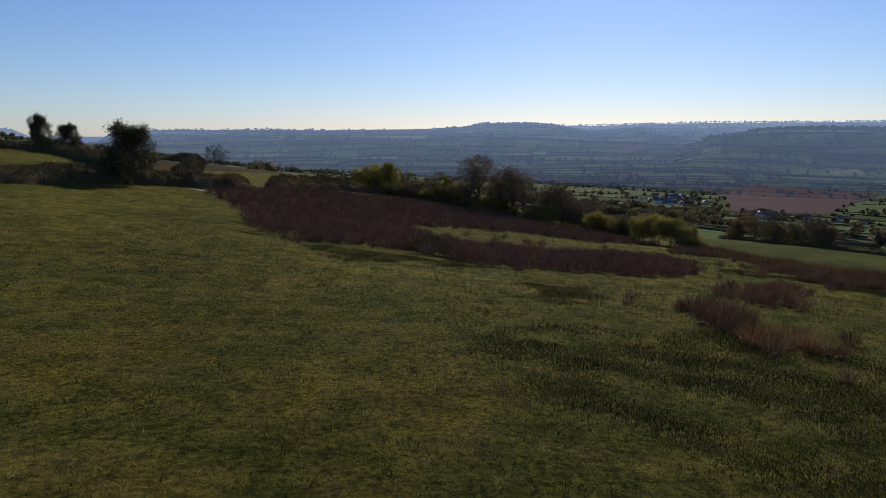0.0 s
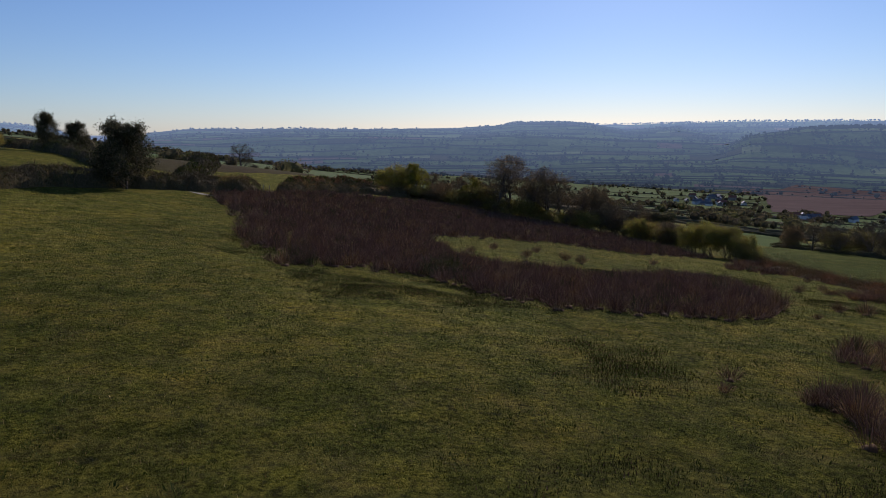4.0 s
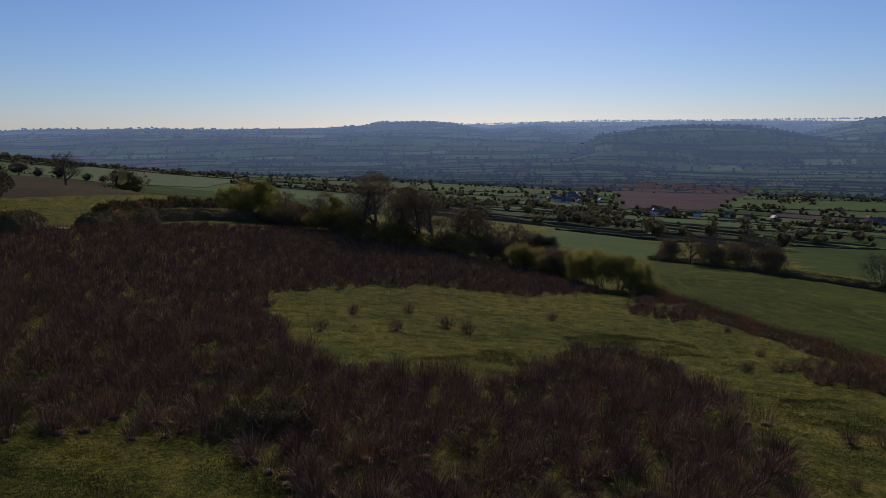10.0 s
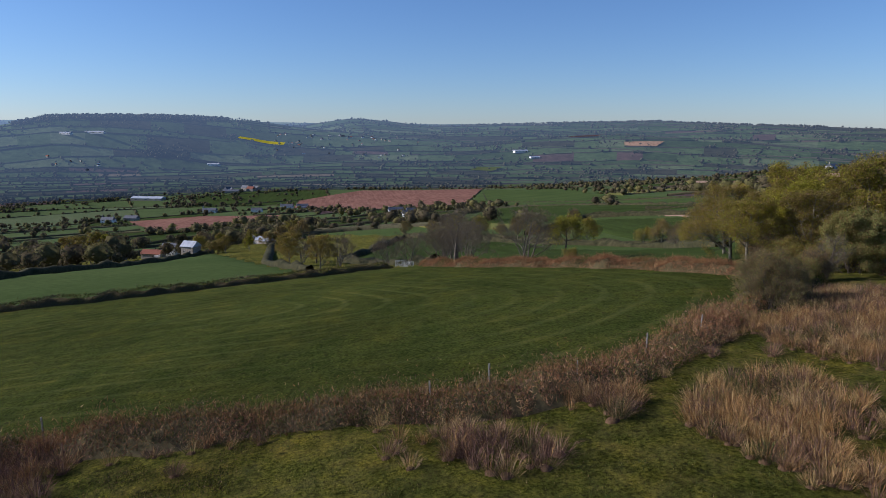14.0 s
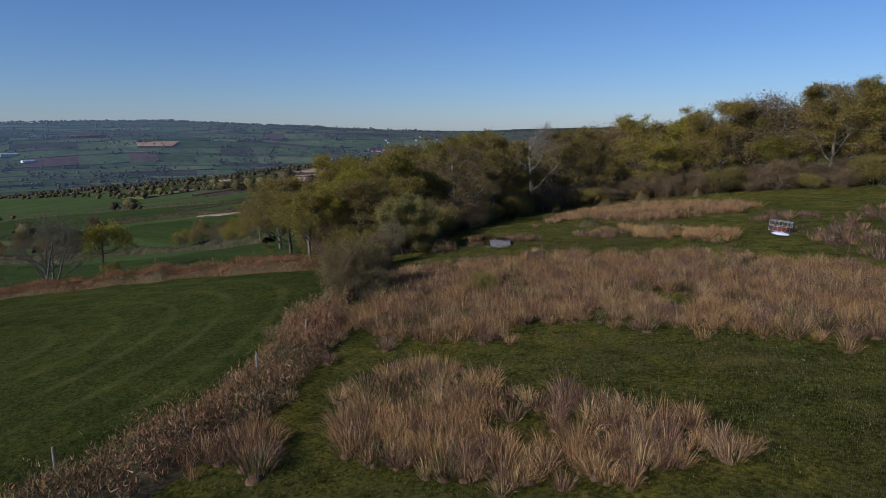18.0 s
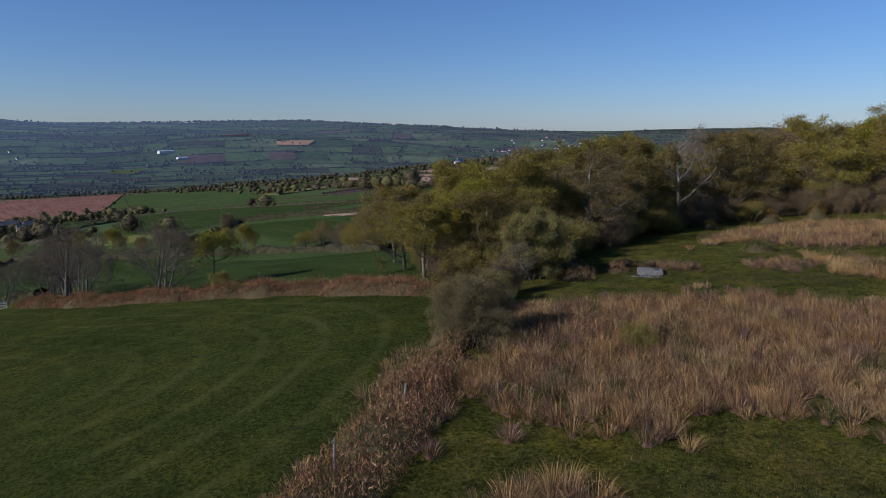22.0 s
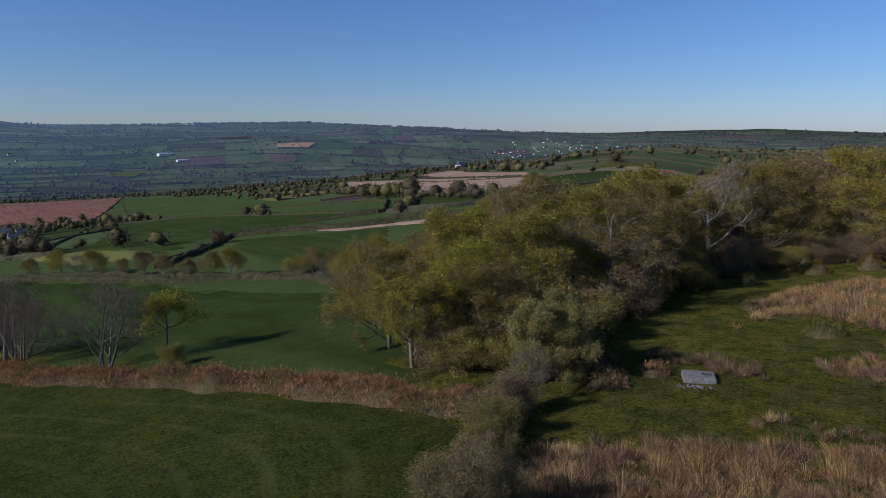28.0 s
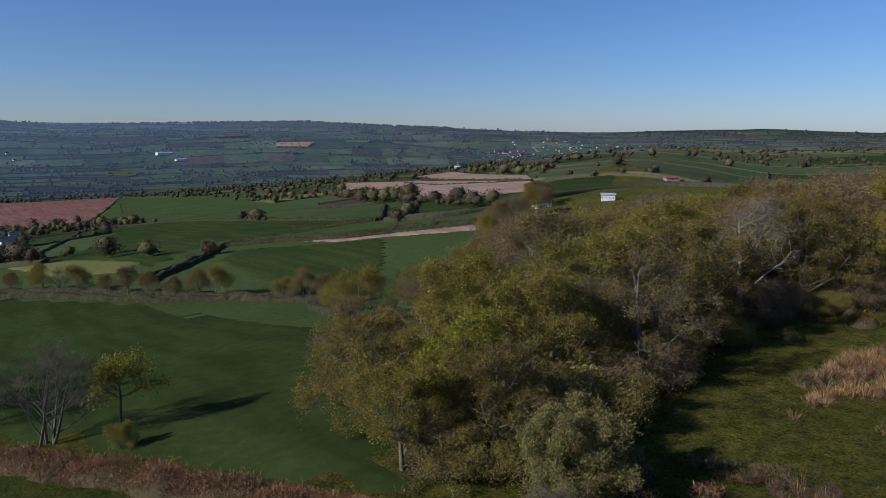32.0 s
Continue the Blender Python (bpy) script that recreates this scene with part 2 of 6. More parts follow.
M_TILE = rough_solid("red_tile_roof", (0.20, 0.075, 0.05), (0.3, 0.13, 0.09), 2.0)
M_TIN = rough_solid("grey_sheet_roof", (0.30, 0.32, 0.35), (0.52, 0.54, 0.57), 0.6, 0.45, 0.1)
M_GLASS = rough_solid("dark_window", (0.02, 0.025, 0.03), (0.04, 0.045, 0.05), 1.0, 0.15, 0.0)
M_STEEL = rough_solid("galvanised_steel", (0.36, 0.38, 0.38), (0.55, 0.57, 0.57), 6.0, 0.5, 0.1, 0.6)
M_RUST = rough_solid("rusty_sheet", (0.17, 0.055, 0.03), (0.30, 0.11, 0.065), 5.0, 0.85)
M_PLASTIC = rough_solid("pale_plastic_wrap", (0.52, 0.52, 0.54), (0.75, 0.75, 0.78), 4.0, 0.4)
M_POST = rough_solid("weathered_post", (0.2, 0.18, 0.15), (0.36, 0.33, 0.29), 6.0)

# ---- the lie of the land ----
TILT = [-10.08, -9.97, -6.81]
BUMP_X, BUMP_Y, BUMP_R = [-110, -50, -10, 25, 60, 110, 170], [-70, -25, 15, 55, 95, 150, 220], 48.0
BUMPS = [0.22, 0.51, 0.89, 1.41, 1.95, 3.5, 2.48, 0.3, -0.05, -0.18, 0.09, 1.07, 1.71, 3.09, 0.06, -0.43, 1.04, -0.14, -0.09, 1.07, 2.12, 0.64, -0.65, 2.54, 0.64, -0.87, 0.29, 0.29, 2.14, 0.14, 2.1, 0.63, -0.27, 0.43, -1.22, -1.29, 1.68, 0.95, -0.01, 1.51, 2.01, -1.4, -4.94, 1.01, -0.6, -1.52, 1.06, 4.16, 1.19]

VALE = 1740.0   # how far the flat floor of the vale reaches
GX, GY = (g.ravel() for g in np.meshgrid(BUMP_X, BUMP_Y, indexing="ij"))


def step(a, b, v):
    t = np.clip((v - a) / (b - a), 0, 1)
    return t * t * (3 - 2 * t)


def swirl(x, y, s, seed=0.0):
    """Soft noise from a few sines, -1 to 1, for scattering."""
    a = np.sin(x / s * 1.7 + 2.1 * seed + 1.3 * np.sin(y / s * 1.1 + seed))
    b = np.sin(y / s * 1.9 + 0.7 * seed + 1.7 * np.sin(x / s * 0.9 - seed))
    c = np.sin((x + y) / s * 3.1 + seed * 5 + np.sin((x - y) / s * 2.3))
    return (a + b + 0.6 * c) / 2.6


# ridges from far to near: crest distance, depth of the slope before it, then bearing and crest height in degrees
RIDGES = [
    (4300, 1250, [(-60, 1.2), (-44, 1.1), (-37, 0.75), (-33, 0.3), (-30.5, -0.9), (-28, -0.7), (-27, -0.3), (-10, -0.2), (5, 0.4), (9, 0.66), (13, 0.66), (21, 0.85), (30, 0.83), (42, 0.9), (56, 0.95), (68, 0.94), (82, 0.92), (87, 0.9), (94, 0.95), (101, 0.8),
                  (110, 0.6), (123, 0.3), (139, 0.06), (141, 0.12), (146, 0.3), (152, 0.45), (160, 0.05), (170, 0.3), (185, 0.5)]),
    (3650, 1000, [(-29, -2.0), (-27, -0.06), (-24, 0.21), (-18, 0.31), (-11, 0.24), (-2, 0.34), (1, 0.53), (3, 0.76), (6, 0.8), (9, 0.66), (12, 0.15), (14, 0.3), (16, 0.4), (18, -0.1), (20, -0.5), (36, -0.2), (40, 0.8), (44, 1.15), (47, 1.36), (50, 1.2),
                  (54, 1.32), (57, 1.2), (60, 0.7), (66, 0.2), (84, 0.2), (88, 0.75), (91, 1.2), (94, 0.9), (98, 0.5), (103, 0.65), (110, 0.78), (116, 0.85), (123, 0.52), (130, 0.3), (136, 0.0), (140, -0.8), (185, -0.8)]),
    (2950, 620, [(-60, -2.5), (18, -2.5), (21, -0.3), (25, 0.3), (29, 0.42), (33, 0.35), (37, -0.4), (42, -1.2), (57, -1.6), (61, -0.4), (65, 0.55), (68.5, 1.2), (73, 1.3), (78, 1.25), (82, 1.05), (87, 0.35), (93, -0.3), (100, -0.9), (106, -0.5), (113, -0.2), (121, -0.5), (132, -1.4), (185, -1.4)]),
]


def ground_z(x, y):
    """Height of the land: a tilted hillside with gentle swells, falling to a wide vale that climbs to ridge behind ridge."""
    x, y = np.asarray(x, float), np.asarray(y, float)
    near = TILT[0] + TILT[1] * x / 100 + TILT[2] * y / 100
    for cx, cy, a in zip(GX, GY, BUMPS):
        near = near + a * np.exp(-((x - cx) ** 2 + (y - cy) ** 2) / (2 * BUMP_R ** 2))
    s = 0.125 * x + 0.085 * y + 8
    far = -5 - 160 * (1 - np.exp(-(np.maximum(s, 0) / 130) ** 1.3)) - np.minimum(s, 0) * 0.7 * np.exp(np.minimum(s, 0) / 60)
    r = np.hypot(x - 30, y - 50)
    swell = 9 * np.sin(x / 310 + 1.3) * np.sin(y / 270 + 0.4) * step(600, 1500, r)
    k = step(120, 380, r)
    az = np.degrees(np.arctan2(x - 30, y - 50))
    far = far - 36 * step(142, 156, az) * step(230, 700, r)   # the land falls away behind the wood
    z = near * (1 - k) + (far + swell) * k
    if np.any(r > VALE):
        u = np.clip((r - VALE) / 1150, 0, 1)
        rise = 3 + r * np.tan(np.radians(-5.5 + 4.6 * u ** 0.9))
        z = np.where(r > VALE, z * (1 - step(0, 0.25, u)) + rise * step(0, 0.25, u), z) + 5 * swirl(x, y, 260, 2) * step(0.1, 0.4, u)
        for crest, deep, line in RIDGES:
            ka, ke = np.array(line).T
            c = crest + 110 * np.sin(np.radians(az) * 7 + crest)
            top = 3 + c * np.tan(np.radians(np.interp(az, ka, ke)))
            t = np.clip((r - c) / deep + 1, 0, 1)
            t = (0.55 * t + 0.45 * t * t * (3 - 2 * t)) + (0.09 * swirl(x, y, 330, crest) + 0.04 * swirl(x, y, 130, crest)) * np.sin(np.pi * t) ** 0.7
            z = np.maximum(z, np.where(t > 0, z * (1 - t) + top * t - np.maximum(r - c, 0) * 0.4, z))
    return z


def land(x, y):
    """The ground as it lies, with its small hummocks."""
    return ground_z(x, y) + (1 - step(90, 220, np.hypot(x - 30, y - 50))) * 0.09 * swirl(x, y, 2.7, 1)


def gz(x, y):
    return float(land(np.float64(x), np.float64(y)))


def mesh_of(name, verts, faces, mats, index=None, smooth=False):
    """A mesh from arrays; faces: an array of triangles or quads, or a list of such arrays."""
    me = bpy.data.meshes.new(name)
    groups = [np.asarray(f, np.int32) for f in (faces if isinstance(faces, list) else [faces]) if len(f)]
    verts = np.asarray(verts, np.float32)
    loops = np.concatenate([g.ravel() for g in groups])
    sizes = np.concatenate([np.full(len(g), g.shape[1], np.int32) for g in groups])
    me.vertices.add(len(verts))
    me.vertices.foreach_set("co", verts.ravel())
    me.loops.add(len(loops))
    me.loops.foreach_set("vertex_index", loops)
    me.polygons.add(len(sizes))
    me.polygons.foreach_set("loop_start", np.concatenate([[0], np.cumsum(sizes)[:-1]]).astype(np.int32))
    for m in mats if isinstance(mats, (list, tuple)) else [mats]:
        me.materials.append(m)
    if index is not None:
        me.polygons.foreach_set("material_index", np.asarray(index, np.int32))
    if smooth:
        me.polygons.foreach_set("use_smooth", np.ones(len(sizes), bool))
    me.update(calc_edges=True)
    return me


def part(name, me, parent=None, label=""):
    ob = new(name, me)
    ob.parent = parent
    return tagged(ob, label)


def empty(name, x, y, z, turn=0.0):
    e = new(name)
    e.empty_display_size = 0.3
    e.matrix_world = pose(x, y, z, 0, 0, turn)
    return e


def grid_faces(nx, ny):
    i = np.arange(nx * ny).reshape(nx, ny)
    return np.stack([i[:-1, :-1], i[1:, :-1], i[1:, 1:], i[:-1, 1:]], -1).reshape(-1, 4)


def spaced(a, b, step0, lo, hi, grow):
    """Coordinates: even between a and b, then ever wider to lo and hi."""
    out = list(np.arange(a, b + 0.01, step0))
    s, v = step0, b
    while v < hi:
        s *= grow
        v = min(v + s, hi)
        out.append(v)
    s, v, low = step0, a, []
    while v > lo:
        s *= grow
        v = max(v - s, lo)
        low.append(v)
    return np.array(low[::-1] + out)


# ---- the ground: one sheet to the horizon ----
xs = spaced(-60, 130, 1.25, -1500, 3600, 1.032)
ys = spaced(-75, 190, 1.25, -3600, 3600, 1.032)
XX, YY = np.meshgrid(xs, ys, indexing="ij")
ZZ = land(XX, YY) - 6 * step(450, 1700, np.hypot(XX - 30, YY - 50)) - 12 * step(1700, 2600, np.hypot(XX - 30, YY - 50))   # the fields of the vale lie over it
ground = part("ground", mesh_of("ground", np.stack([XX, YY, ZZ], -1).reshape(-1, 3), grid_faces(len(xs), len(ys)), M_PASTURE, smooth=True))
tagged(ground, "rough green hillside pasture with bare and dry patches", "ground", kind="structure")


# ---- far hills and sea: the distance ----

# far land and trees with aerial haze painted in as a faint blue glow
def hazy(name, tone=None, other=None):
    def build(nt, b):
        if tone is None:
            g = nt.nodes.new("ShaderNodeNewGeometry").outputs["Random Per Island"]
            c = ramp(nt, g, [(0.0, (0.03, 0.032, 0.022)), (0.5, (0.062, 0.056, 0.04)), (1.0, (0.09, 0.085, 0.046))])
        else:
            c = mixed(nt, ramp(nt, noise_at(nt, 0.006, 4, 0.6), [(0.35, (0, 0, 0)), (0.65, (1, 1, 1))]), tone, other)
            specks = ramp(nt, noise_at(nt, 0.03, 6, 0.8), [(0.36, (0.55,) * 3), (0.62, (1.25,) * 3)])
            c = mixed(nt, 0.8, c, specks, "MULTIPLY")
        nt.links.new(c, b.inputs["Base Color"])
        b.inputs["Roughness"].default_value = 1.0
        b.inputs["Specular IOR Level"].default_value = 0.0
        # painted haze: the emission grows with distance and towards the north
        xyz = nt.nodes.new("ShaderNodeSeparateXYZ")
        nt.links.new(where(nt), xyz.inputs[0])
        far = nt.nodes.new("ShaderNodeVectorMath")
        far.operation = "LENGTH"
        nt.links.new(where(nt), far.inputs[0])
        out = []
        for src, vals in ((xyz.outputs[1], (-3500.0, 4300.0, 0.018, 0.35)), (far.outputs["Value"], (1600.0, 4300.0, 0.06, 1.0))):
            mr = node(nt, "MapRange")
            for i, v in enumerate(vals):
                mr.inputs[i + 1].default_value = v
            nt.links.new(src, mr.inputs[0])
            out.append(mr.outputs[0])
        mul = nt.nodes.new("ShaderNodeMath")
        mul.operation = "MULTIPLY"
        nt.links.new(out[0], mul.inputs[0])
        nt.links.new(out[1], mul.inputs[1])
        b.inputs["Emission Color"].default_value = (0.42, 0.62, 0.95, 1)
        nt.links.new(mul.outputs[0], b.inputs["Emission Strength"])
    return material(name, build)


M_HAZYLEAF = hazy("haze_glow_woods")
HAZY = [hazy("haze_glow_green_field", (0.05, 0.074, 0.027), (0.066, 0.092, 0.035)), hazy("haze_glow_dark_field", (0.034, 0.052, 0.019), (0.046, 0.066, 0.024)), hazy("haze_glow_pale_field", (0.08, 0.105, 0.045), (0.1, 0.12, 0.055)),
        hazy("haze_glow_bare_field", (0.072, 0.048, 0.038), (0.09, 0.058, 0.045)), hazy("haze_glow_stubble", (0.14, 0.105, 0.07), (0.12, 0.1, 0.06)), hazy("haze_glow_scrub", (0.026, 0.03, 0.017), (0.042, 0.04, 0.023))]
M_SEA = rough_solid("sea", (0.3, 0.4, 0.52), (0.34, 0.44, 0.56), 0.01, 0.5, 0.0)


def polar(r, az):
    return 30 + r * np.sin(az), 50 + r * np.cos(az)


# the far half of the vale and its hills: a sheet of many small fields
BR = np.random.RandomState(23)
rows_far = [VALE - 120]
while rows_far[-1] < 4250:
    rows_far.append(rows_far[-1] + (BR.uniform(34, 62) if rows_far[-1] < 2450 else BR.uniform(55, 120)))
bv, bf, bi, far_lines, n0 = [], [], [], [], 0


def far_row(i, az):
    w = 10 + 14 * float(rows_far[i] > 2400)
    return rows_far[i] + w * np.sin(az * 6 + i * 2.3) + w * 0.8 * np.sin(az * 17 + i * 1.1)


for i in range(len(rows_far)):
    r0, az = rows_far[i], radians(-60 + BR.uniform(0, 2))
    last = i == len(rows_far) - 1
    while az < radians(186):
        a1 = az + BR.uniform(60, 240) / r0
        n, m = max(3, int((a1 - az) * r0 / 26)), 3
        A, K = np.meshgrid(np.linspace(az, a1, n), np.linspace(0, 1, m), indexing="ij")
        Rg = far_row(i, A) * (1 - K) + (far_row(i + 1, A) if not last else 4620 + 0 * A) * K
        x, y = polar(Rg, A)
        bv.append(np.stack([x, y, ground_z(x, y)], -1).reshape(-1, 3))
        bf.append(grid_faces(n, m) + n0)
        n0 += n * m
        pick = BR.rand()
        bi.append(np.full(len(bf[-1]), 5 if last else 0 if pick < 0.42 else 1 if pick < 0.72 else 2 if pick < 0.8 else 3 if pick < 0.835 else 4 if pick < 0.843 else 5))
        far_lines += [list(zip(x[0].tolist(), y[0].tolist())), list(zip(x[:, 0].tolist(), y[:, 0].tolist()))]
        az = a1
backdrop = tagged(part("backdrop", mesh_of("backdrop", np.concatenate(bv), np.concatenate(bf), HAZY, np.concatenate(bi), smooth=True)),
                  "patchwork of small fields and wooded hills in painted blue haze", "hills", kind="structure")
sea_az, sea_r = np.radians(np.arange(-42, -24.9, 0.5)), np.array([4450.0, 4700.0])
SA, SR = np.meshgrid(sea_az, sea_r, indexing="ij")
sea = tagged(part("water", mesh_of("water", np.stack([30 + SR * np.sin(SA), 50 + SR * np.cos(SA), np.where(SR < 4500, -80.0, -17.0)], -1).reshape(-1, 3), grid_faces(len(sea_az), 2), M_SEA)),
             "pale blue strip of sea on the horizon", "sea", kind="structure")


# ---- fields of the vale ----
def inside(px, py, poly):
    hit = np.zeros(np.shape(px), bool)
    for (x0, y0), (x1, y1) in zip(poly, poly[1:] + poly[:1]):
        c = (y0 > py) != (y1 > py)
        hit ^= c & (px < (x1 - x0) * (py - y0) / ((y1 - y0) or 1e-9) + x0)
    return hit


def along(poly, gap, closed=False):
    pts = list(poly) + ([poly[0]] if closed else [])
    out = []
    for (x0, y0), (x1, y1) in zip(pts, pts[1:]):
        n = max(1, int(math.hypot(x1 - x0, y1 - y0) / gap))
        out += [(x0 + (x1 - x0) * i / n, y0 + (y1 - y0) * i / n) for i in range(n)]
    return out if closed else out + [pts[-1]]


CLEAR = []


def field(poly, mat, label, lift=0.0, gap=None):
    """A field of its own crop, laid over the land."""
    CLEAR.append(poly)
    p = np.array(poly, float)
    size = max(np.ptp(p[:, 0]), np.ptp(p[:, 1]))
    gap = gap or max(2.0, size / 40)
    edge = along(poly, gap, True)
    gx, gy = np.meshgrid(np.arange(p[:, 0].min(), p[:, 0].max(), gap), np.arange(p[:, 1].min(), p[:, 1].max(), gap))
    keep = inside(gx.ravel(), gy.ravel(), poly)
    pts = [Vector(e) for e in edge] + [Vector(v) for v in zip(gx.ravel()[keep], gy.ravel()[keep])]
    n = len(edge)
    vs, _, fs, ov, *_ = geometry.delaunay_2d_cdt(pts, [(i, (i + 1) % n) for i in range(n)], [list(range(n))], 1, 1e-4)
    v = np.array([(a.x, a.y) for a in vs])
    r = np.hypot(v[:, 0] - 30, v[:, 1] - 50)
    z = land(v[:, 0], v[:, 1]) + 0.05 + 0.0009 * r + lift
    rim = np.array([any(i < n for i in o) for o in ov])
    z = np.where(rim & (r < 330), z - 0.3 - 0.0009 * r, z)
    me = mesh_of("field", np.column_stack([v, z]), np.array([f for f in fs if len(f) == 3]), mat, smooth=True)
    if mat is M_LEY:   # how far in from the hedges each place lies, rounded at the corners
        d = np.stack([np.hypot(*(v - q).T) for q in np.array(along(poly, 3.0, True))])
        inward = -4.5 * np.log(np.exp(-(d - d.min(0)) / 4.5).sum(0)) + d.min(0)
        me.attributes.new("inward", "FLOAT", "POINT").data.foreach_set("value", inward.astype(np.float32))
    ob = part("field", me)
    return tagged(ob, label, "field", kind="structure")


LABELS = {M_LUSH: "dark green field of young corn", M_GREEN: "green grazing field in the vale", M_VALE: "green pasture in the vale, its colour lifted for light", M_PALE: "pale green mown field in the vale", M_PLOUGH: "red-brown freshly ploughed field",
          M_DULL: "dull purple-brown bare field", M_STUBBLE: "pale tan stubble field", M_DRY: "yellowish dry grass field"}
hedge_lines = []
QR = np.random.RandomState(11)
row_r = [330]
while row_r[-1] < VALE + 40:
    row_r.append(row_r[-1] + QR.uniform(75, 135) * (1 + row_r[-1] / 6000))


def row_at(i, az):
    w = 22 + row_r[i] * 0.02
    return row_r[i] + w * np.sin(az * 5 + i * 2.3) + w * 0.7 * np.sin(az * 13 + i * 1.1)


for i in range(len(row_r) - 1):
    r0 = row_r[i]
    az = radians(-46)
    cuts = [az]
    while az < radians(178):
        az += QR.uniform(95, 300) / r0
        cuts.append(az)
    for a0, a1 in zip(cuts, cuts[1:]):
        n, m = max(3, int((a1 - a0) * r0 / 30)), 6
        A, K = np.meshgrid(np.linspace(a0, a1, n), np.linspace(0, 1, m), indexing="ij")
        Rg = row_at(i, A) * (1 - K) + row_at(i + 1, A) * K
        A2 = A + 0.25 * (K - 0.5) * 60 / r0 * math.sin(i * 3.1)
        x, y = polar(Rg, A2)
        z = ground_z(x, y) + 0.05 + 0.0006 * np.hypot(x - 30, y - 50)
        pick = QR.rand()
        mat = M_VALE if pick < 0.5 else M_LUSH if pick < 0.84 else M_PALE if pick < 0.9 else M_DULL if pick < 0.97 else M_DRY
        f = part("field", mesh_of("field", np.stack([x, y, z], -1).reshape(-1, 3), grid_faces(n, m), mat, smooth=True))
        tagged(f, LABELS[mat], "field", kind="structure")
        hedge_lines.append([(float(a), float(b)) for a, b in zip(x[0], y[0])])
    aa = np.linspace(cuts[0], cuts[-1], int((cuts[-1] - cuts[0]) * r0 / 18))
    hx, hy = polar(row_at(i, aa), aa)
    hedge_lines.append(list(zip(hx.tolist(), hy.tolist())))


def strip_hedge(lines, width, height, seed, gap=6.0):
    """Lumpy hedge bodies along many lines, in one mesh."""
    rr = np.random.RandomState(seed)
    V, F, n0 = [], [], 0
    for line in lines:
        p = np.array(along(line, gap)) if gap else np.array(line)
        if len(p) < 2:
            continue
        t = np.gradient(p, axis=0)
        t /= np.linalg.norm(t, axis=1, keepdims=True) + 1e-9
        nrm = np.column_stack([-t[:, 1], t[:, 0]])
        k = len(p)
        w = width * rr.uniform(0.7, 1.3, (k, 1))
        h = height * rr.uniform(0.6, 1.35, k)
        base = ground_z(p[:, 0], p[:, 1])
        ring = []
        for o, hh in ((-0.55, -0.3), (-0.5, 0.65), (-0.1, 1.0), (0.42, 0.75), (0.55, -0.3)):
            q = p + nrm * o * w + rr.uniform(-0.12, 0.12, (k, 2)) * width
            ring.append(np.column_stack([q, base + (hh * h * rr.uniform(0.85, 1.15, k) if hh > 0 else -0.3)]))
        V.append(np.stack(ring, 1).reshape(-1, 3))
        F.append(grid_faces(k, 5) + n0)
        n0 += k * 5
    return np.concatenate(V), np.concatenate(F)


# landmark fields
field([(76, 178), (88, 122), (103, 88), (109, 60), (121, 34), (122, 24), (93, 19), (68, 6), (54, 2.5), (46, 9.5), (40.5, 16), (34, 26), (33.5, 31), (34.5, 38), (36, 48), (41.5, 76), (42.5, 95), (44, 118), (48, 135)], M_LEY, "smooth green grass field with faint mowing arcs", gap=2.6)
field([(262, 16), (180, 40), (126, 24), (108, 12), (100, -20), (110, -60), (150, -110), (210, -150), (300, -240), (420, -320), (420, 60)], M_GREEN, "green grass between the corn fields", -0.12)
CLEAR.pop()
field([(260, 16), (192, -17), (118, -23), (94, -24), (72, -8), (58, 1), (66, 6.5), (84, 14), (100, 20), (126, 22), (180, 40)], M_LUSH, "dark green sloping corn field below the bank")
field([(244, -48), (262, -61), (222, -98), (177, -70), (161, -44), (209, -44)], M_LUSH, "dark green corn field beside the lane")
field([(253, -81), (229, -105), (205, -130), (198, -119), (225, -98), (235, -86)], M_STUBBLE, "thin pale tan stubble strip by the lane", 0.1)
field([(532, -68), (604, -139), (271, -126), (286, -92), (303, -69), (250, -29), (340, -20)], M_LUSH, "dark green corn field on the slope")
field([(358, 0), (339, -23), (275, -34), (258, -23), (272, -8)], M_DRY, "yellowish dry patch in a green field", 0.3)
field([(1472, -262), (1127, -352), (357, -180), (276, -127), (507, -139), (831, -113)], M_GREEN, "bright green grass field on the brow", 0.2)
field([(1441, 135), (1700, -3), (1604, -290), (872, -115), (867, -63), (1246, 132)], M_PLOUGH, "large red-brown ploughed field", 0.3)
field([(1015, -502), (737, -467), (368, -307), (284, -226), (321, -202), (534, -267)], M_STUBBLE, "large pinkish tan stubble field", 0.3)
field([(861, -553), (852, -611), (457, -388), (375, -315), (700, -470)], M_STUBBLE, "pale stubble field beyond a thin hedge", 0.35)
field([(1101, 373), (1150, 268), (998, 122), (776, 101), (749, 234)], M_PLOUGH, "red-brown ploughed field behind the farm", 0.3)
field([(728, 1753), (892, 1925), (1103, 1700), (602, 1058), (461, 1069)], M_DULL, "purple-brown bare field beside the village", 0.3)
field([(98, 111), (130, 117), (281, 92), (146, 46), (111, 68)], M_GREEN, "green field with curved pale tracks by the farm")
field([(92, 152), (240, 361), (444, 500), (540, 500), (111, 128), (97, 131)], M_LUSH, "green field running down to the village")
field([(78, 190), (129, 259), (135, 319), (104, 341), (60, 241)], M_GREEN, "small green field behind the willow hedge")
field([(-226, 515), (-415, 1228), (-205, 1426), (-97, 535), (-126, 424)], M_PALE, "pale green field beyond the bare tree", 0.2)
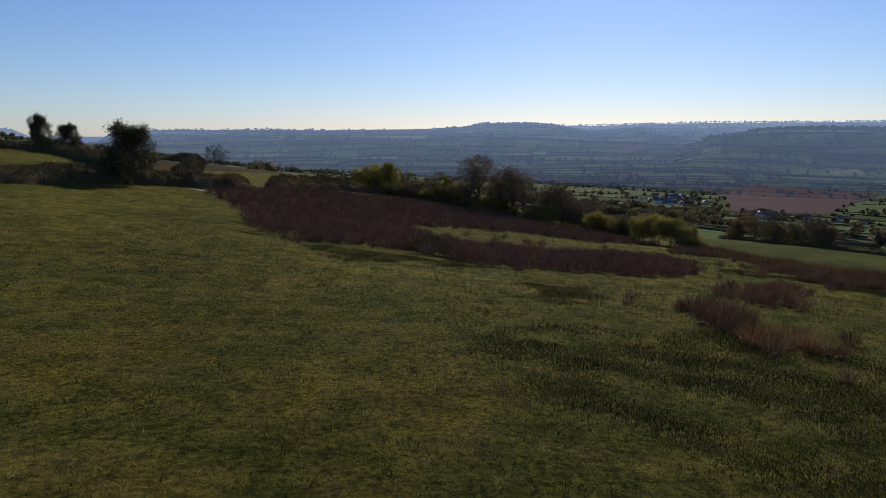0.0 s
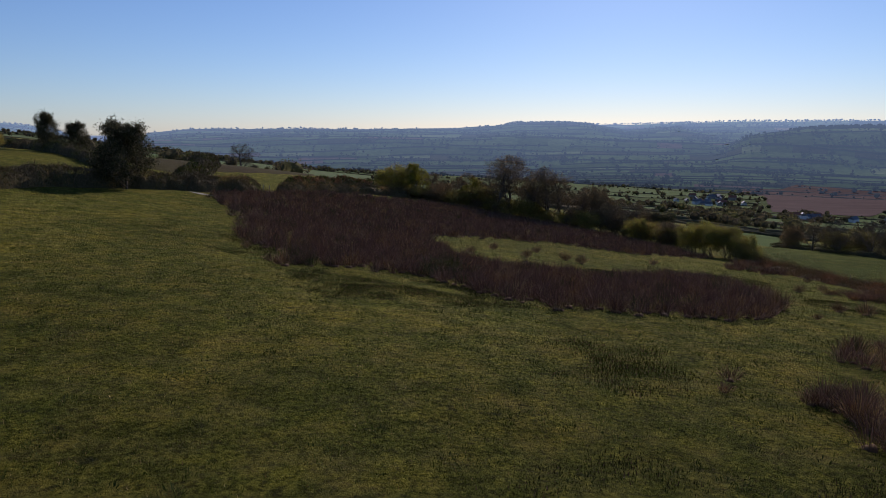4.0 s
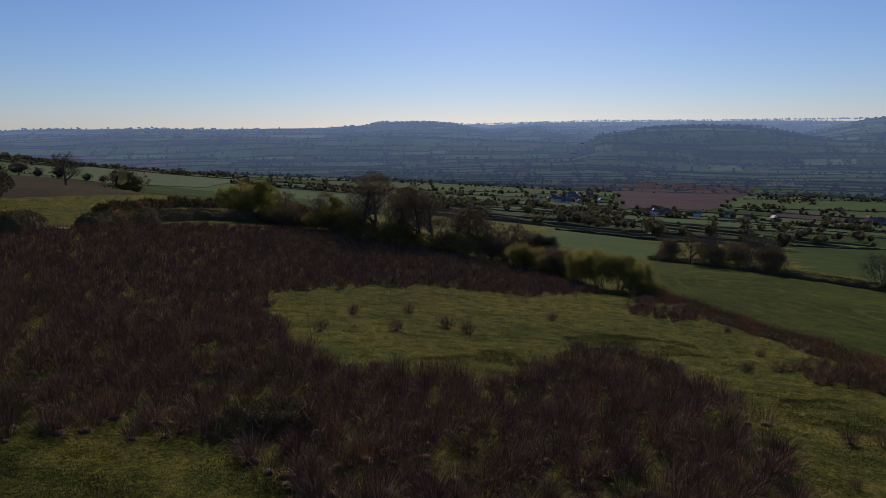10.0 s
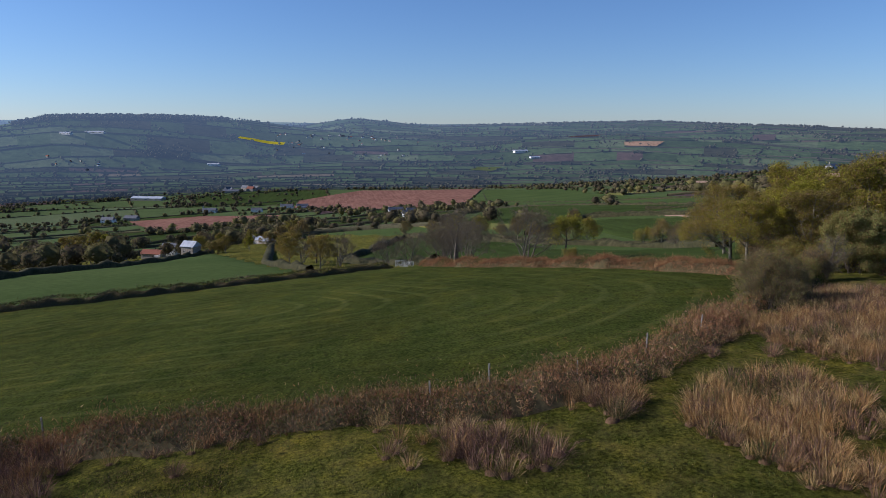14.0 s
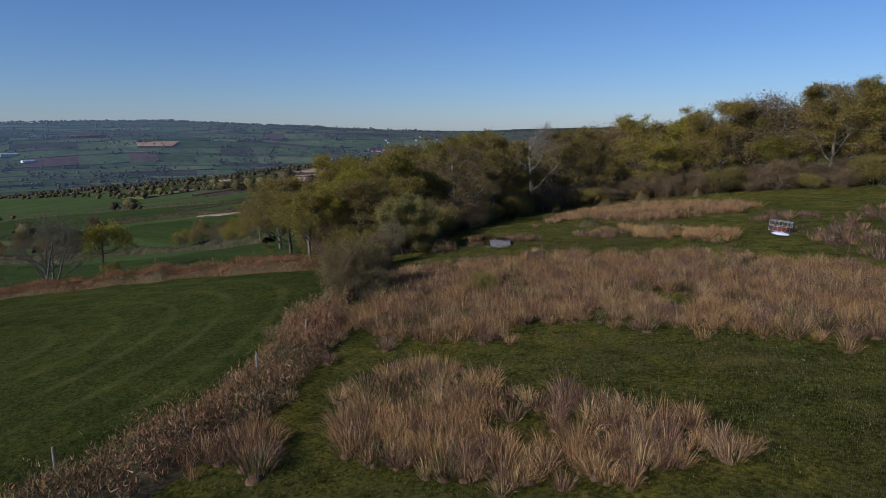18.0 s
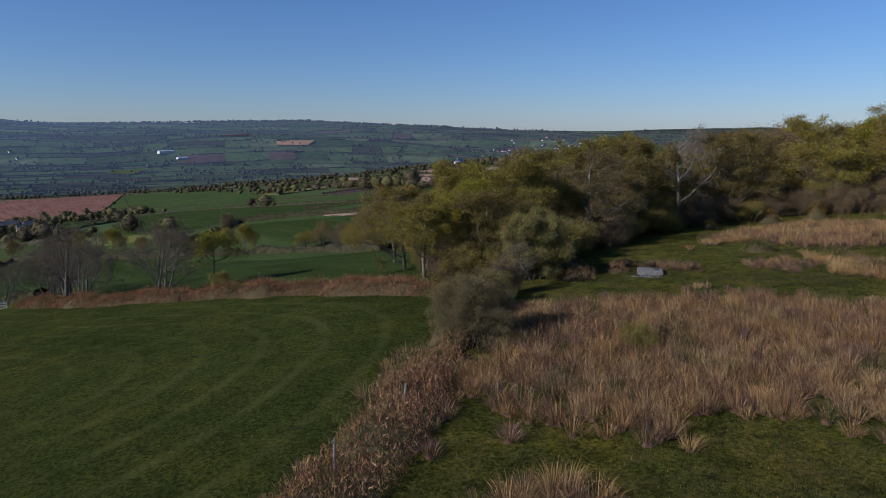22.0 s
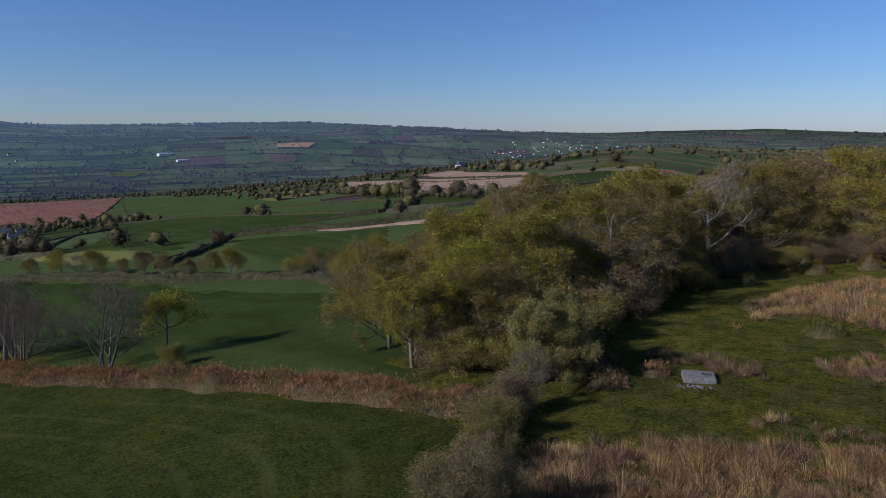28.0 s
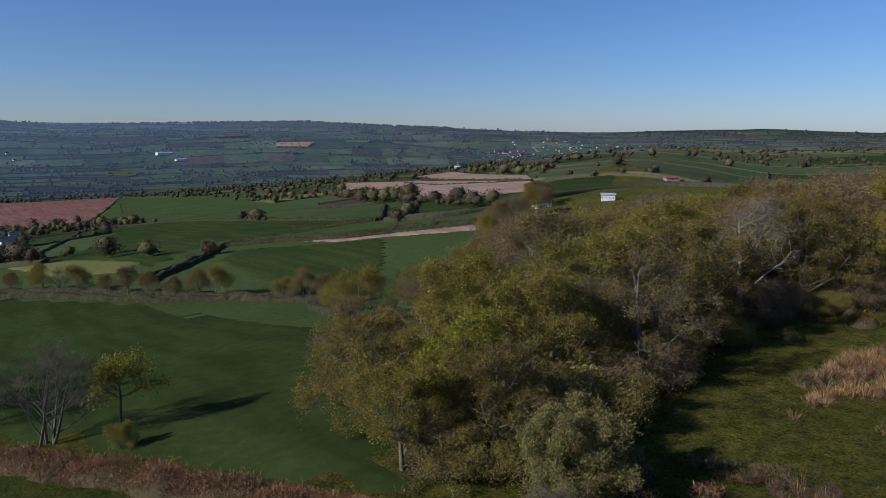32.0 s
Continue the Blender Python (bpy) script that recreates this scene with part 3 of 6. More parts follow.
field([(-73, 147), (-120, 230), (-201, 376), (-173, 414), (-126, 424), (-80, 300), (-41, 186), (-52, 137), (-54, 122)], M_HEATH, "dark brown bracken slope beyond the hedge", 0.2)

def open_land(q, skip=()):
    """True where no landmark field lies."""
    ok = ~((q[:, 0] < 40) & (q[:, 1] > 150) & (np.hypot(q[:, 0], q[:, 1]) < 900))   # the open slope to the north
    for n, poly in enumerate(CLEAR):
        if n not in skip:
            ok &= ~inside(q[:, 0], q[:, 1], poly)
    return ok


runs = []
for line in hedge_lines:
    q = np.array(along(line, 13.0))
    ok = open_land(q)
    run = []
    for pt, o in zip(q.tolist(), ok):
        if o:
            run.append(tuple(pt))
        if (not o) and run:
            runs.append(run)
            run = []
    if run:
        runs.append(run)
hedge_lines = [r for r in runs if len(r) > 2]
hv, hf = strip_hedge(hedge_lines, 3.0, 2.3, 3, 0)
tagged(part("hedgerows", mesh_of("hedgerows", hv, hf, M_HEDGEFAR)), "dark clipped hedges between the fields of the vale", "hedge", kind="stuff")
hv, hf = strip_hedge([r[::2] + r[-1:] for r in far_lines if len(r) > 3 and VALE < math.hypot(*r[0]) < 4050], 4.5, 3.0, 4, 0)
tagged(part("far_hedgerows", mesh_of("far_hedgerows", hv, hf, M_HAZYLEAF)), "thin dark hedges of the distant fields under painted blue haze", "hedge", kind="stuff")

LINES = [[(262, 14), (244, 1), (203, -20), (173, -31), (154, -37), (120, -26), (108, -24)], [(216, 677), (234, 569), (247, 476), (265, 403), (392, 459), (511, 532)], [(104, 341), (135, 319), (169, 334)], [(285, 918), (446, 832), (576, 660)], [(229, -24), (262, -52), (286, -66), (273, -81), (245, -96), (236, -110), (212, -128)],
         [(222, -22), (254, -48), (280, -62), (266, -78), (238, -92), (229, -104)], [(1441, 135), (1604, -295), (872, -112), (860, -60)], [(872, -112), (600, -60), (440, -20), (330, -8)], [(357, -182), (276, -129), (300, -100)],
         [(357, -182), (936, -160), (1472, -262)], [(276, -127), (507, -139), (831, -113)], [(262, 16), (192, -17), (160, -44)], [(98, 111), (130, 117), (281, 92)], [(368, -307), (534, -350), (900, -530)], [(375, -315), (700, -470), (861, -553)], [(126, 22), (180, 40), (262, 16)],
         [(146, 46), (190, 60), (300, 70), (360, 60)]]
lv_, lf_ = strip_hedge(LINES, 2.4, 1.6, 13, 4.0)
tagged(part("lane_hedges", mesh_of("lane_hedges", lv_, lf_, M_HEDGE)), "dark hedges along lanes and field edges", "hedge", kind="stuff")

# far trees, along the hedges and in copses
TR = np.random.RandomState(5)
spots = []
for line in hedge_lines:
    p = np.array(along(line, 9.0))
    pr, pa = np.hypot(p[:, 0], p[:, 1]), np.degrees(np.arctan2(p[:, 0] - 30, p[:, 1] - 50))
    keep = TR.rand(len(p)) < (0.26 + 0.3 * step(600, 1500, pr) + 0.3 * swirl(p[:, 0], p[:, 1], 120, 4)) * (1 - 0.75 * step(126, 138, pa)) * (pa > -26 - 20 * step(1100, 1300, pr))
    spots.append(p[keep] + TR.uniform(-2, 2, (keep.sum(), 2)))
cop = []
for _ in range(330):
    r, a = TR.uniform(420, 3300), radians(TR.uniform(-44, 176))
    c = np.array(polar(r, a))
    n = TR.randint(6, 30)
    cop.append(c + TR.normal(0, 1, (n, 2)) * TR.uniform(8, 40, 2))
cop = [q[open_land(q)] for q in cop if -26 < math.degrees(math.atan2(*(q[0] - (30, 50)))) < 136 or np.hypot(*q[0]) > VALE]
BELTS = [([(-237, 421), (-253, 500), (-237, 530)], 7, 7), ([(-205, 420), (-160, 425), (-120, 430), (-80, 310)], 9, 4), ([(625, -294), (389, -209), (290, -177), (250, -168)], 5, 6), ([(2092, -98), (1867, -321), (1283, -354), (673, -292)], 14, 12), ([(593, 64), (567, 26), (395, -4), (372, -36), (300, -41)], 13, 9), ([(336, 198), (273, 151), (234, 128), (253, 126), (300, 112), (338, 101), (366, 85), (490, 57)], 6, 8),
         ([(424, 278), (340, 220), (250, 170), (190, 130)], 6, 8), ([(700, 900), (680, 720), (560, 890), (430, 930)], 10, 16), ([(342, 859), (410, 1100), (520, 1460)], 12, 18), ([(880, 500), (760, 520), (640, 600)], 9, 9),
         ([(1600, 500), (1720, 320), (1840, 236)], 12, 12), ([(900, -30), (760, -30), (650, -10)], 8, 9)]
for line, gap, wide in BELTS:
    q = np.array(along(line, gap))
    cop.append(q + TR.normal(0, 0.5, q.shape) * wide)
spots = np.concatenate([q[open_land(q)] for q in spots] + cop)


def far_crowns(spots, seed, lo=4.0, hi=9.0, cards=26):
    """Small ragged trees: a lumpy heart of twigs with loose sprays round it, all in one mesh."""
    rr = np.random.RandomState(seed)
    n = len(spots)
    h = rr.uniform(lo, hi, n) * rr.uniform(0.5, 1.25, n)
    base = ground_z(spots[:, 0], spots[:, 1])
    wide = h * rr.uniform(0.5, 0.85, n)
    c0 = np.column_stack([spots, base + h * 0.55])
    size = np.stack([wide, wide, h * 0.47], -1)
    k = 6
    ang = np.arange(k) * 2 * math.pi / k
    rings = []
    for up, out in ((-0.8, 0.35), (-0.25, 0.85), (0.4, 0.82), (0.82, 0.45)):
        jit = rr.uniform(0.6, 1.12, (n, k)) * out
        rings.append(np.stack([np.cos(ang) * jit, np.sin(ang) * jit, up + rr.uniform(-0.16, 0.16, (n, k))], -1))
    B = (np.concatenate(rings, 1) * (0.86 * size)[:, None, :] + c0[:, None, :]).reshape(-1, 3)
    i = np.arange(k)
    f = np.concatenate([np.stack([i + o, (i + 1) % k + o, (i + 1) % k + k + o, i + k + o], -1) for o in (0, k, 2 * k)])
    Q = (f[None] + (np.arange(n) * 4 * k)[:, None, None]).reshape(-1, 4)
    u = rr.normal(0, 1, (n, cards, 3))
    u /= np.linalg.norm(u, axis=2, keepdims=True)
    c = u * rr.uniform(0.72, 1.08, (n, cards, 1)) * size[:, None, :] + c0[:, None, :]
    s = (h * (0.11 if cards < 30 else 0.07 if cards < 100 else 0.042))[:, None, None, None]
    tri = (rr.normal(0, 1, (n, cards, 3, 3)) * s + c[:, :, None, :]).reshape(-1, 3)
    stem = np.stack([np.column_stack([spots[:, 0] - 0.03 * h, spots[:, 1], base - 0.3]), np.column_stack([spots[:, 0] + 0.03 * h, spots[:, 1] + 0.01 * h, base - 0.3]), c0], 1).reshape(-1, 3)
    T = np.arange(len(tri) + len(stem)).reshape(-1, 3) + len(B)
    return np.concatenate([B, tri, stem]), [Q, T]


away = np.hypot(spots[:, 0], spots[:, 1])
fv, ff = far_crowns(spots[away < 620], 8, 4.5, 10.0, 220)
tagged(part("field_trees", mesh_of("field_trees", fv, ff, M_FARLEAF)), "bare and budding trees below the hillside", "trees", kind="stuff")
fv, ff = far_crowns(spots[(away >= 620) & (away < 1000)], 8, 4.5, 10.5, 50)
tagged(part("field_trees", mesh_of("field_trees", fv, ff, M_FARLEAF)), "bare and budding trees among the nearer fields", "trees", kind="stuff")
woods = TR.uniform(-1, 1, (110000, 2)) * 4200
woods = woods[(swirl(woods[:, 0], woods[:, 1], 130, 3) + 0.6 * swirl(woods[:, 0], woods[:, 1], 47, 6) > 0.36)]
wr, wa_ = np.hypot(woods[:, 0] - 30, woods[:, 1] - 50), np.degrees(np.arctan2(woods[:, 0], woods[:, 1]))
woods = woods[(wr > 900) & (wr < 4200) & (wa_ > -45) & (wa_ < 177) & open_land(woods)]
wr = np.hypot(woods[:, 0] - 30, woods[:, 1] - 50)
fv, ff = far_crowns(np.concatenate([spots[(away >= 1000) & (away < VALE + 40)], woods[wr < VALE]]), 9, 4.2, 9.0, 14)
tagged(part("far_trees", mesh_of("far_trees", fv, ff, M_FARLEAF)), "bare and budding trees scattered over the vale", "trees", kind="stuff")
hedge_trees = np.array([p for r in far_lines for p in r if VALE < math.hypot(*p) < 4150])
hedge_trees = hedge_trees[TR.rand(len(hedge_trees)) < 0.42 + 0.3 * swirl(hedge_trees[:, 0], hedge_trees[:, 1], 150, 7)]
hedge_trees = hedge_trees + TR.normal(0, 5, hedge_trees.shape)
# plantations and woods along the crests
crests = []
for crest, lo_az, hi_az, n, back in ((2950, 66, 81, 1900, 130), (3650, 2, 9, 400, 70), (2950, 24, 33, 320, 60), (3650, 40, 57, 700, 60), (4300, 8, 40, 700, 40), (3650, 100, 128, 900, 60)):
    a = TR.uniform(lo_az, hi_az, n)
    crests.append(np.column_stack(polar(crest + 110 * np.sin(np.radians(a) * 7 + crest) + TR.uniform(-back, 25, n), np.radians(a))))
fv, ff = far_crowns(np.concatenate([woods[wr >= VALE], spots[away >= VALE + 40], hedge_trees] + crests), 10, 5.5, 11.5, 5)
tagged(part("far_woods", mesh_of("far_woods", fv, ff, M_HAZYLEAF)), "woods and hedgerow trees on the distant hills in painted haze", "trees", kind="stuff")


# ---- trees ----
M_PALETWIG = rough_solid("pale_twig", (0.14, 0.108, 0.07), (0.25, 0.2, 0.135), 2.0)

def tubes(segs):
    """Tapered tubes for branch segments (x0, x1, r0, r1, sides)."""
    V, F, n0 = [], [], 0
    for sides in sorted({s[4] for s in segs}):
        some = [s for s in segs if s[4] == sides]
        a, b = np.array([s[0] for s in some]), np.array([s[1] for s in some])
        ra, rb = np.array([s[2] for s in some]), np.array([s[3] for s in some])
        d = b - a
        d /= np.linalg.norm(d, axis=1, keepdims=True) + 1e-9
        up = np.where(np.abs(d[:, 2:3]) > 0.9, [[1.0, 0, 0]], [[0, 0, 1.0]])
        u = np.cross(d, up)
        u /= np.linalg.norm(u, axis=1, keepdims=True)
        w = np.cross(d, u)
        ang = np.arange(sides) * 2 * math.pi / sides
        ring = u[:, None, :] * np.cos(ang)[None, :, None] + w[:, None, :] * np.sin(ang)[None, :, None]
        V.append(np.concatenate([a[:, None] + ring * ra[:, None, None], b[:, None] + ring * rb[:, None, None]], 1).reshape(-1, 3))
        i = np.arange(sides)
        f = np.stack([i, (i + 1) % sides, (i + 1) % sides + sides, i + sides], -1)
        F.append((f[None] + (np.arange(len(some)) * sides * 2)[:, None, None]).reshape(-1, 4) + n0)
        n0 += len(some) * sides * 2
    return np.concatenate(V), np.concatenate(F)


def grow(rr, height, levels=4, stems=1, spread=0.8, counts=(8, 6, 6, 5), droop=0.0, trunk_share=0.32, girth=0.02, bend=0.25, shape=1.0):
    """Branch segments and twig ends of one tree, standing at the origin."""
    segs, ends, marks = [], [], []

    def shoot(p, d, length, rad, level):
        n = 5 if level == 0 else 4 if level == 1 else 2 if level == 2 else 1
        pts, rads = [p], [rad]
        for i in range(n):
            d = d + rr.normal(0, bend * (0.35 if level == 0 else 1.0), 3) / math.sqrt(n) + np.array([0, 0, (0.1 if level < 3 else 0.03) - droop * level * 0.1])
            d = d / np.linalg.norm(d)
            p = p + d * length / n
            pts.append(p)
            rads.append(rad * (1 - 0.7 * (i + 1) / n))
        for i in range(n):
            segs.append((pts[i], pts[i + 1], rads[i], rads[i + 1], 7 if level == 0 else 5 if level == 1 else 3))
        if level >= levels:
            ends.append(pts[-1])
            ends.append((pts[-1] + pts[0]) / 2)
            return
        k = counts[level]
        for j in range(k):
            lo = trunk_share if level == 0 else 0.25
            at = lo + (1 - lo) * (j + rr.rand()) / k
            f = min(at * n, n - 1e-6)
            i, g = int(f), f - int(f)
            q = pts[i] * (1 - g) + pts[i + 1] * g
            turn = rr.uniform(0, 2 * math.pi)
            side = np.array([math.cos(turn), math.sin(turn), 0.0])
            side = side - d * (side @ d)
            side = side / (np.linalg.norm(side) + 1e-9)
            out = spread * rr.uniform(0.7, 1.25)
            nd = d * (1 - 0.35 * out) + side * out
            nd = nd / np.linalg.norm(nd)
            if level == 0:
                ln = height * 0.46 * shape * (1.15 - 0.62 * at) * rr.uniform(0.75, 1.2)
            else:
                ln = length * (0.62 - 0.22 * at) * rr.uniform(0.75, 1.25)
            shoot(q, nd, ln, max(rads[i] * 0.55, 0.012), level + 1)

    for s in range(stems):
        lean = rr.normal(0, 0.06 if stems == 1 else 0.33, 3)
        lean[2] = 1
        off = np.array([*rr.normal(0, 0.0 if stems == 1 else 0.35, 2), -0.25])
        marks.append(len(segs))
        shoot(off, lean / np.linalg.norm(lean), height * (0.8 if stems == 1 else rr.uniform(0.6, 0.85)), height * girth / (1 if stems == 1 else 1.9), 0)
    return segs, np.array(ends), marks


def leaves(rr, ends, per, size, scatter, slim=0.55):
    """Small leaf cards scattered round twig ends: bent pairs of triangles."""
    c = np.repeat(ends, per, 0) + rr.normal(0, scatter, (len(ends) * per, 3))
    u = rr.normal(0, 1, (len(c), 3))
    u /= np.linalg.norm(u, axis=1, keepdims=True)
    w = rr.normal(0, 1, (len(c), 3))
    w -= u * (u * w).sum(1, keepdims=True)
    w /= np.linalg.norm(w, axis=1, keepdims=True)
    s = size * rr.uniform(0.6, 1.4, (len(c), 1))
    V = np.stack([c - u * s, c + w * s * slim * 1.3, c + u * s], 1).reshape(-1, 3)
    return V, np.arange(len(V)).reshape(-1, 3)


def rounded(q, h, wide, seed):
    """Draws limbs that reach too far back into a lobed dome."""
    c = np.array([0, 0, 0.54 * h])
    e = (q - c) / np.array([wide * h, wide * h, 0.47 * h])
    d = np.linalg.norm(e, axis=-1, keepdims=True) + 1e-9
    az, el = np.arctan2(e[..., 1:2], e[..., 0:1]), e[..., 2:3] / d
    lobe = 1 + 0.13 * np.sin(3 * az + seed) * (1 - el ** 2) + 0.10 * np.sin(5 * az + 4 * el + 2 * seed) + 0.07 * np.cos(7 * el + seed)
    k = d / lobe
    pulled = np.where(k < 0.7, k, 0.7 + 0.3 * np.tanh((k - 0.7) / 0.3)) * lobe
    w = step(0.16 * h, 0.34 * h, q[..., 2:3])
    return q * (1 - w) + (c + (q - c) * pulled / d) * w


def tree_kind(name, seed, height, leaf, per, size, scatter, bark=M_BARK, label="", category="tree", dome=0.0, **how):
    rr = np.random.RandomState(seed)
    segs, ends, marks = grow(rr, height, **how)
    if dome:
        segs = [(rounded(a, height, dome, seed), rounded(b, height, dome, seed), ra, rb, k) for a, b, ra, rb, k in segs]
        ends = rounded(ends, height, dome, seed)
    if leaf and per > 2 and len(ends) > 2000:   # leaves gather in rounded lobes with gaps between
        hub = ends[rr.choice(len(ends), len(ends) // 16, replace=False)]
        near = np.concatenate([np.argmin(((chunk[:, None, :] - hub[None]) ** 2).sum(2), 1) for chunk in np.array_split(ends, 12)])
        ends = hub[near] + (ends - hub[near]) * 0.8
    e = empty(name, 0, 0, 0)
    for a, b in zip(marks, marks[1:] + [len(segs)]):
        tv, tf = tubes([s for s in segs[a:b] if s[4] > 3])
        part("trunk" if len(marks) == 1 else "stem", mesh_of("trunk", tv, tf, bark, smooth=True), e)
    bv, bf = tubes([s for s in segs if s[4] == 3])
    tagged(part("branchwork", mesh_of("branchwork", bv, bf, M_TWIG if bark is M_BARK else bark), e), kind="stuff")
    if leaf and per:
        if isinstance(leaf, tuple):
            lv, lf = leaves(rr, ends, per, size, scatter)
            part("crown", mesh_of("crown", lv, lf, list(leaf), rr.randint(0, len(leaf), len(lf))), e)
        else:
            part("crown", mesh_of("crown", *leaves(rr, ends, per, size, scatter, 0.07 if leaf in (M_TWIG, M_PALETWIG) else 0.55), leaf), e)
    tagged(e, label, category)
    e["tall"] = height
    return e


def kinds(*made):
    return [{"ob": m, "used": False, "tall": m["tall"]} for m in made]


def plant(kind, x, y, tall=None, turn=None, wide=1.0, rr=R, group="", label="", sink=0.1):
    """Stands a tree of this kind at a place; the first use takes the model itself."""
    s = (tall / kind["tall"]) if tall else rr.uniform(0.85, 1.15)
    turn = rr.uniform(0, 360) if turn is None else turn
    m = pose(x, y, gz(x, y) - sink, 0, 0, turn) 
    ob = kind["ob"] if not kind["used"] else copy_thing(kind["ob"], m)
    kind["used"] = True
    ob.matrix_world = m @ Matrix.Diagonal((s * wide, s * wide, s, 1))
    if group:
        tagged(ob, group=group)
    if label:
        tagged(ob, label)
    return ob


oak = kinds(
    tree_kind("oak_tree", 21, 12, (M_OAKLEAF, M_LIMELEAF, M_OAKLEAF, M_BUDS), 16, 0.1, 0.24, M_LICHEN, label="broad oak coming into yellow-green spring leaf", counts=(12, 6, 5, 3), spread=1.1, trunk_share=0.1, shape=1.15, dome=0.52),
    tree_kind("oak_tree", 22, 12, (M_BUDS, M_OAKLEAF, M_OAKLEAF), 16, 0.095, 0.24, M_LICHEN, label="olive-brown oak with opening buds", counts=(12, 6, 5, 3), spread=1.1, trunk_share=0.1, shape=1.15, dome=0.54),
    tree_kind("oak_tree", 23, 12, (M_BUDS, M_TWIG, M_OAKLEAF), 11, 0.085, 0.24, M_LICHEN, label="oak with pale lichened limbs and few buds", counts=(12, 6, 5, 3), spread=1.1, bend=0.34, trunk_share=0.1, shape=1.15, dome=0.52))
deep = kinds(
    tree_kind("oak_tree", 24, 12, (M_OAKLEAF, M_OAKLEAF, M_LIMELEAF, M_BUDS), 17, 0.13, 0.5, M_LICHEN, label="oak in yellow-green spring leaf within the wood", levels=3, counts=(13, 7, 6), spread=1.1, trunk_share=0.2, shape=1.15, dome=0.54),
    tree_kind("oak_tree", 25, 12, (M_BUDS, M_OAKLEAF, M_TWIG), 16, 0.125, 0.5, M_LICHEN, label="brown budding oak within the wood", levels=3, counts=(13, 7, 6), spread=1.1, trunk_share=0.2, shape=1.15, dome=0.54),
    tree_kind("oak_tree", 26, 12, (M_BUDS, M_TWIG, M_TWIG), 13, 0.115, 0.5, M_LICHEN, label="grey-brown leafless oak within the wood", levels=3, counts=(13, 7, 6), spread=1.1, bend=0.34, trunk_share=0.2, shape=1.15, dome=0.52))
lime = kinds(tree_kind("spring_tree", 31, 11, (M_LIMELEAF, M_OAKLEAF), 17, 0.104, 0.28, M_LICHEN, label="tree in fresh yellow-green leaf", counts=(11, 6, 5, 3), spread=1.0, trunk_share=0.12, shape=1.1, dome=0.46))
bare = kinds(
    tree_kind("bare_tree", 41, 9, M_TWIG, 2, 0.2, 0.16, M_GREYBARK, "bare ash tree with grey-brown branches", counts=(9, 6, 5, 3), spread=1.0, bend=0.34, trunk_share=0.2, girth=0.026, dome=0.5),
    tree_kind("bare_tree", 42, 9, M_TWIG, 2, 0.2, 0.16, M_GREYBARK, "bare many-stemmed tree with grey-brown twigs", stems=4, counts=(6, 5, 4, 3), spread=0.85, bend=0.32, trunk_share=0.15, girth=0.026, dome=0.5),
    tree_kind("bare_tree", 43, 13, M_PALETWIG, 2, 0.34, 0.25, M_PALEBARK, "dead pale-barked tree with crooked limbs", counts=(10, 6, 4, 3), spread=1.0, bend=0.42, dome=0.5),
    tree_kind("bare_tree", 44, 11, (M_TWIG, M_BUDS, M_TWIG), 6, 0.06, 0.2, M_BARK, "bare reddish-brown alder with many fine twigs", counts=(12, 6, 5, 3), spread=0.95, bend=0.3, trunk_share=0.12, girth=0.024, dome=0.46))
willow = kinds(tree_kind("willow_bush", 51, 4.6, (M_WILLOWLEAF, M_WILLOWLEAF, M_BUDS), 24, 0.05, 0.14, label="rounded grey-green willow bush", category="bush", stems=8, counts=(6, 4, 4, 3), spread=0.95, trunk_share=0.05, dome=0.62))
scrub = kinds(
    tree_kind("scrub_bush", 61, 3.2, (M_TWIG, M_BUDS, M_TWIG), 16, 0.055, 0.2, label="leafless brown thorn bush", category="bush", stems=6, levels=3, counts=(5, 4, 4), spread=0.85, trunk_share=0.05, dome=0.6),
    tree_kind("scrub_bush", 62, 3.0, (M_WILLOWLEAF, M_BUDS, M_OAKLEAF), 16, 0.058, 0.2, label="half-leafed green and brown bush", category="bush", stems=6, levels=3, counts=(5, 4, 4), spread=0.9, trunk_share=0.05, dome=0.62))
thorn = kinds(tree_kind("thorn_bush", 65, 4.2, (M_TWIG, M_BUDS, M_WILLOWLEAF), 8, 0.036, 0.15, label="dense grey-brown thorn bush in the field bank", category="bush", stems=8, counts=(6, 5, 4, 3), spread=0.85, trunk_share=0.05, dome=0.55))
holly = kinds(tree_kind("holly_tree", 71, 8, (M_DARKLEAF, M_TWIG, M_DARKLEAF), 13, 0.125, 0.3, label="dark evergreen holly tree above the hedge", levels=3, counts=(18, 8, 6), spread=1.0, trunk_share=0.08, shape=1.0, dome=0.5))
ybush = kinds(tree_kind("sallow_bush", 81, 5.5, (M_LIMELEAF, M_WILLOWLEAF, M_BUDS), 24, 0.065, 0.26, label="yellow-green sallow bush in new leaf", category="bush", stems=6, levels=3, counts=(5, 5, 4), spread=0.85, trunk_share=0.05, dome=0.6))
gaunt = kinds(tree_kind("oak_tree", 91, 6.5, (M_OAKLEAF, M_LIMELEAF), 9, 0.1, 0.2, label="small flat-topped oak in yellow leaf", levels=3, counts=(8, 6, 5), spread=1.25, trunk_share=0.5, bend=0.4, shape=1.0))
lone = kinds(tree_kind("bare_tree", 95, 15, M_TWIG, 2, 0.4, 0.3, label="lone leafless oak with a spreading crown", counts=(11, 6, 5, 3), spread=1.0, trunk_share=0.28, girth=0.03, dome=0.56))

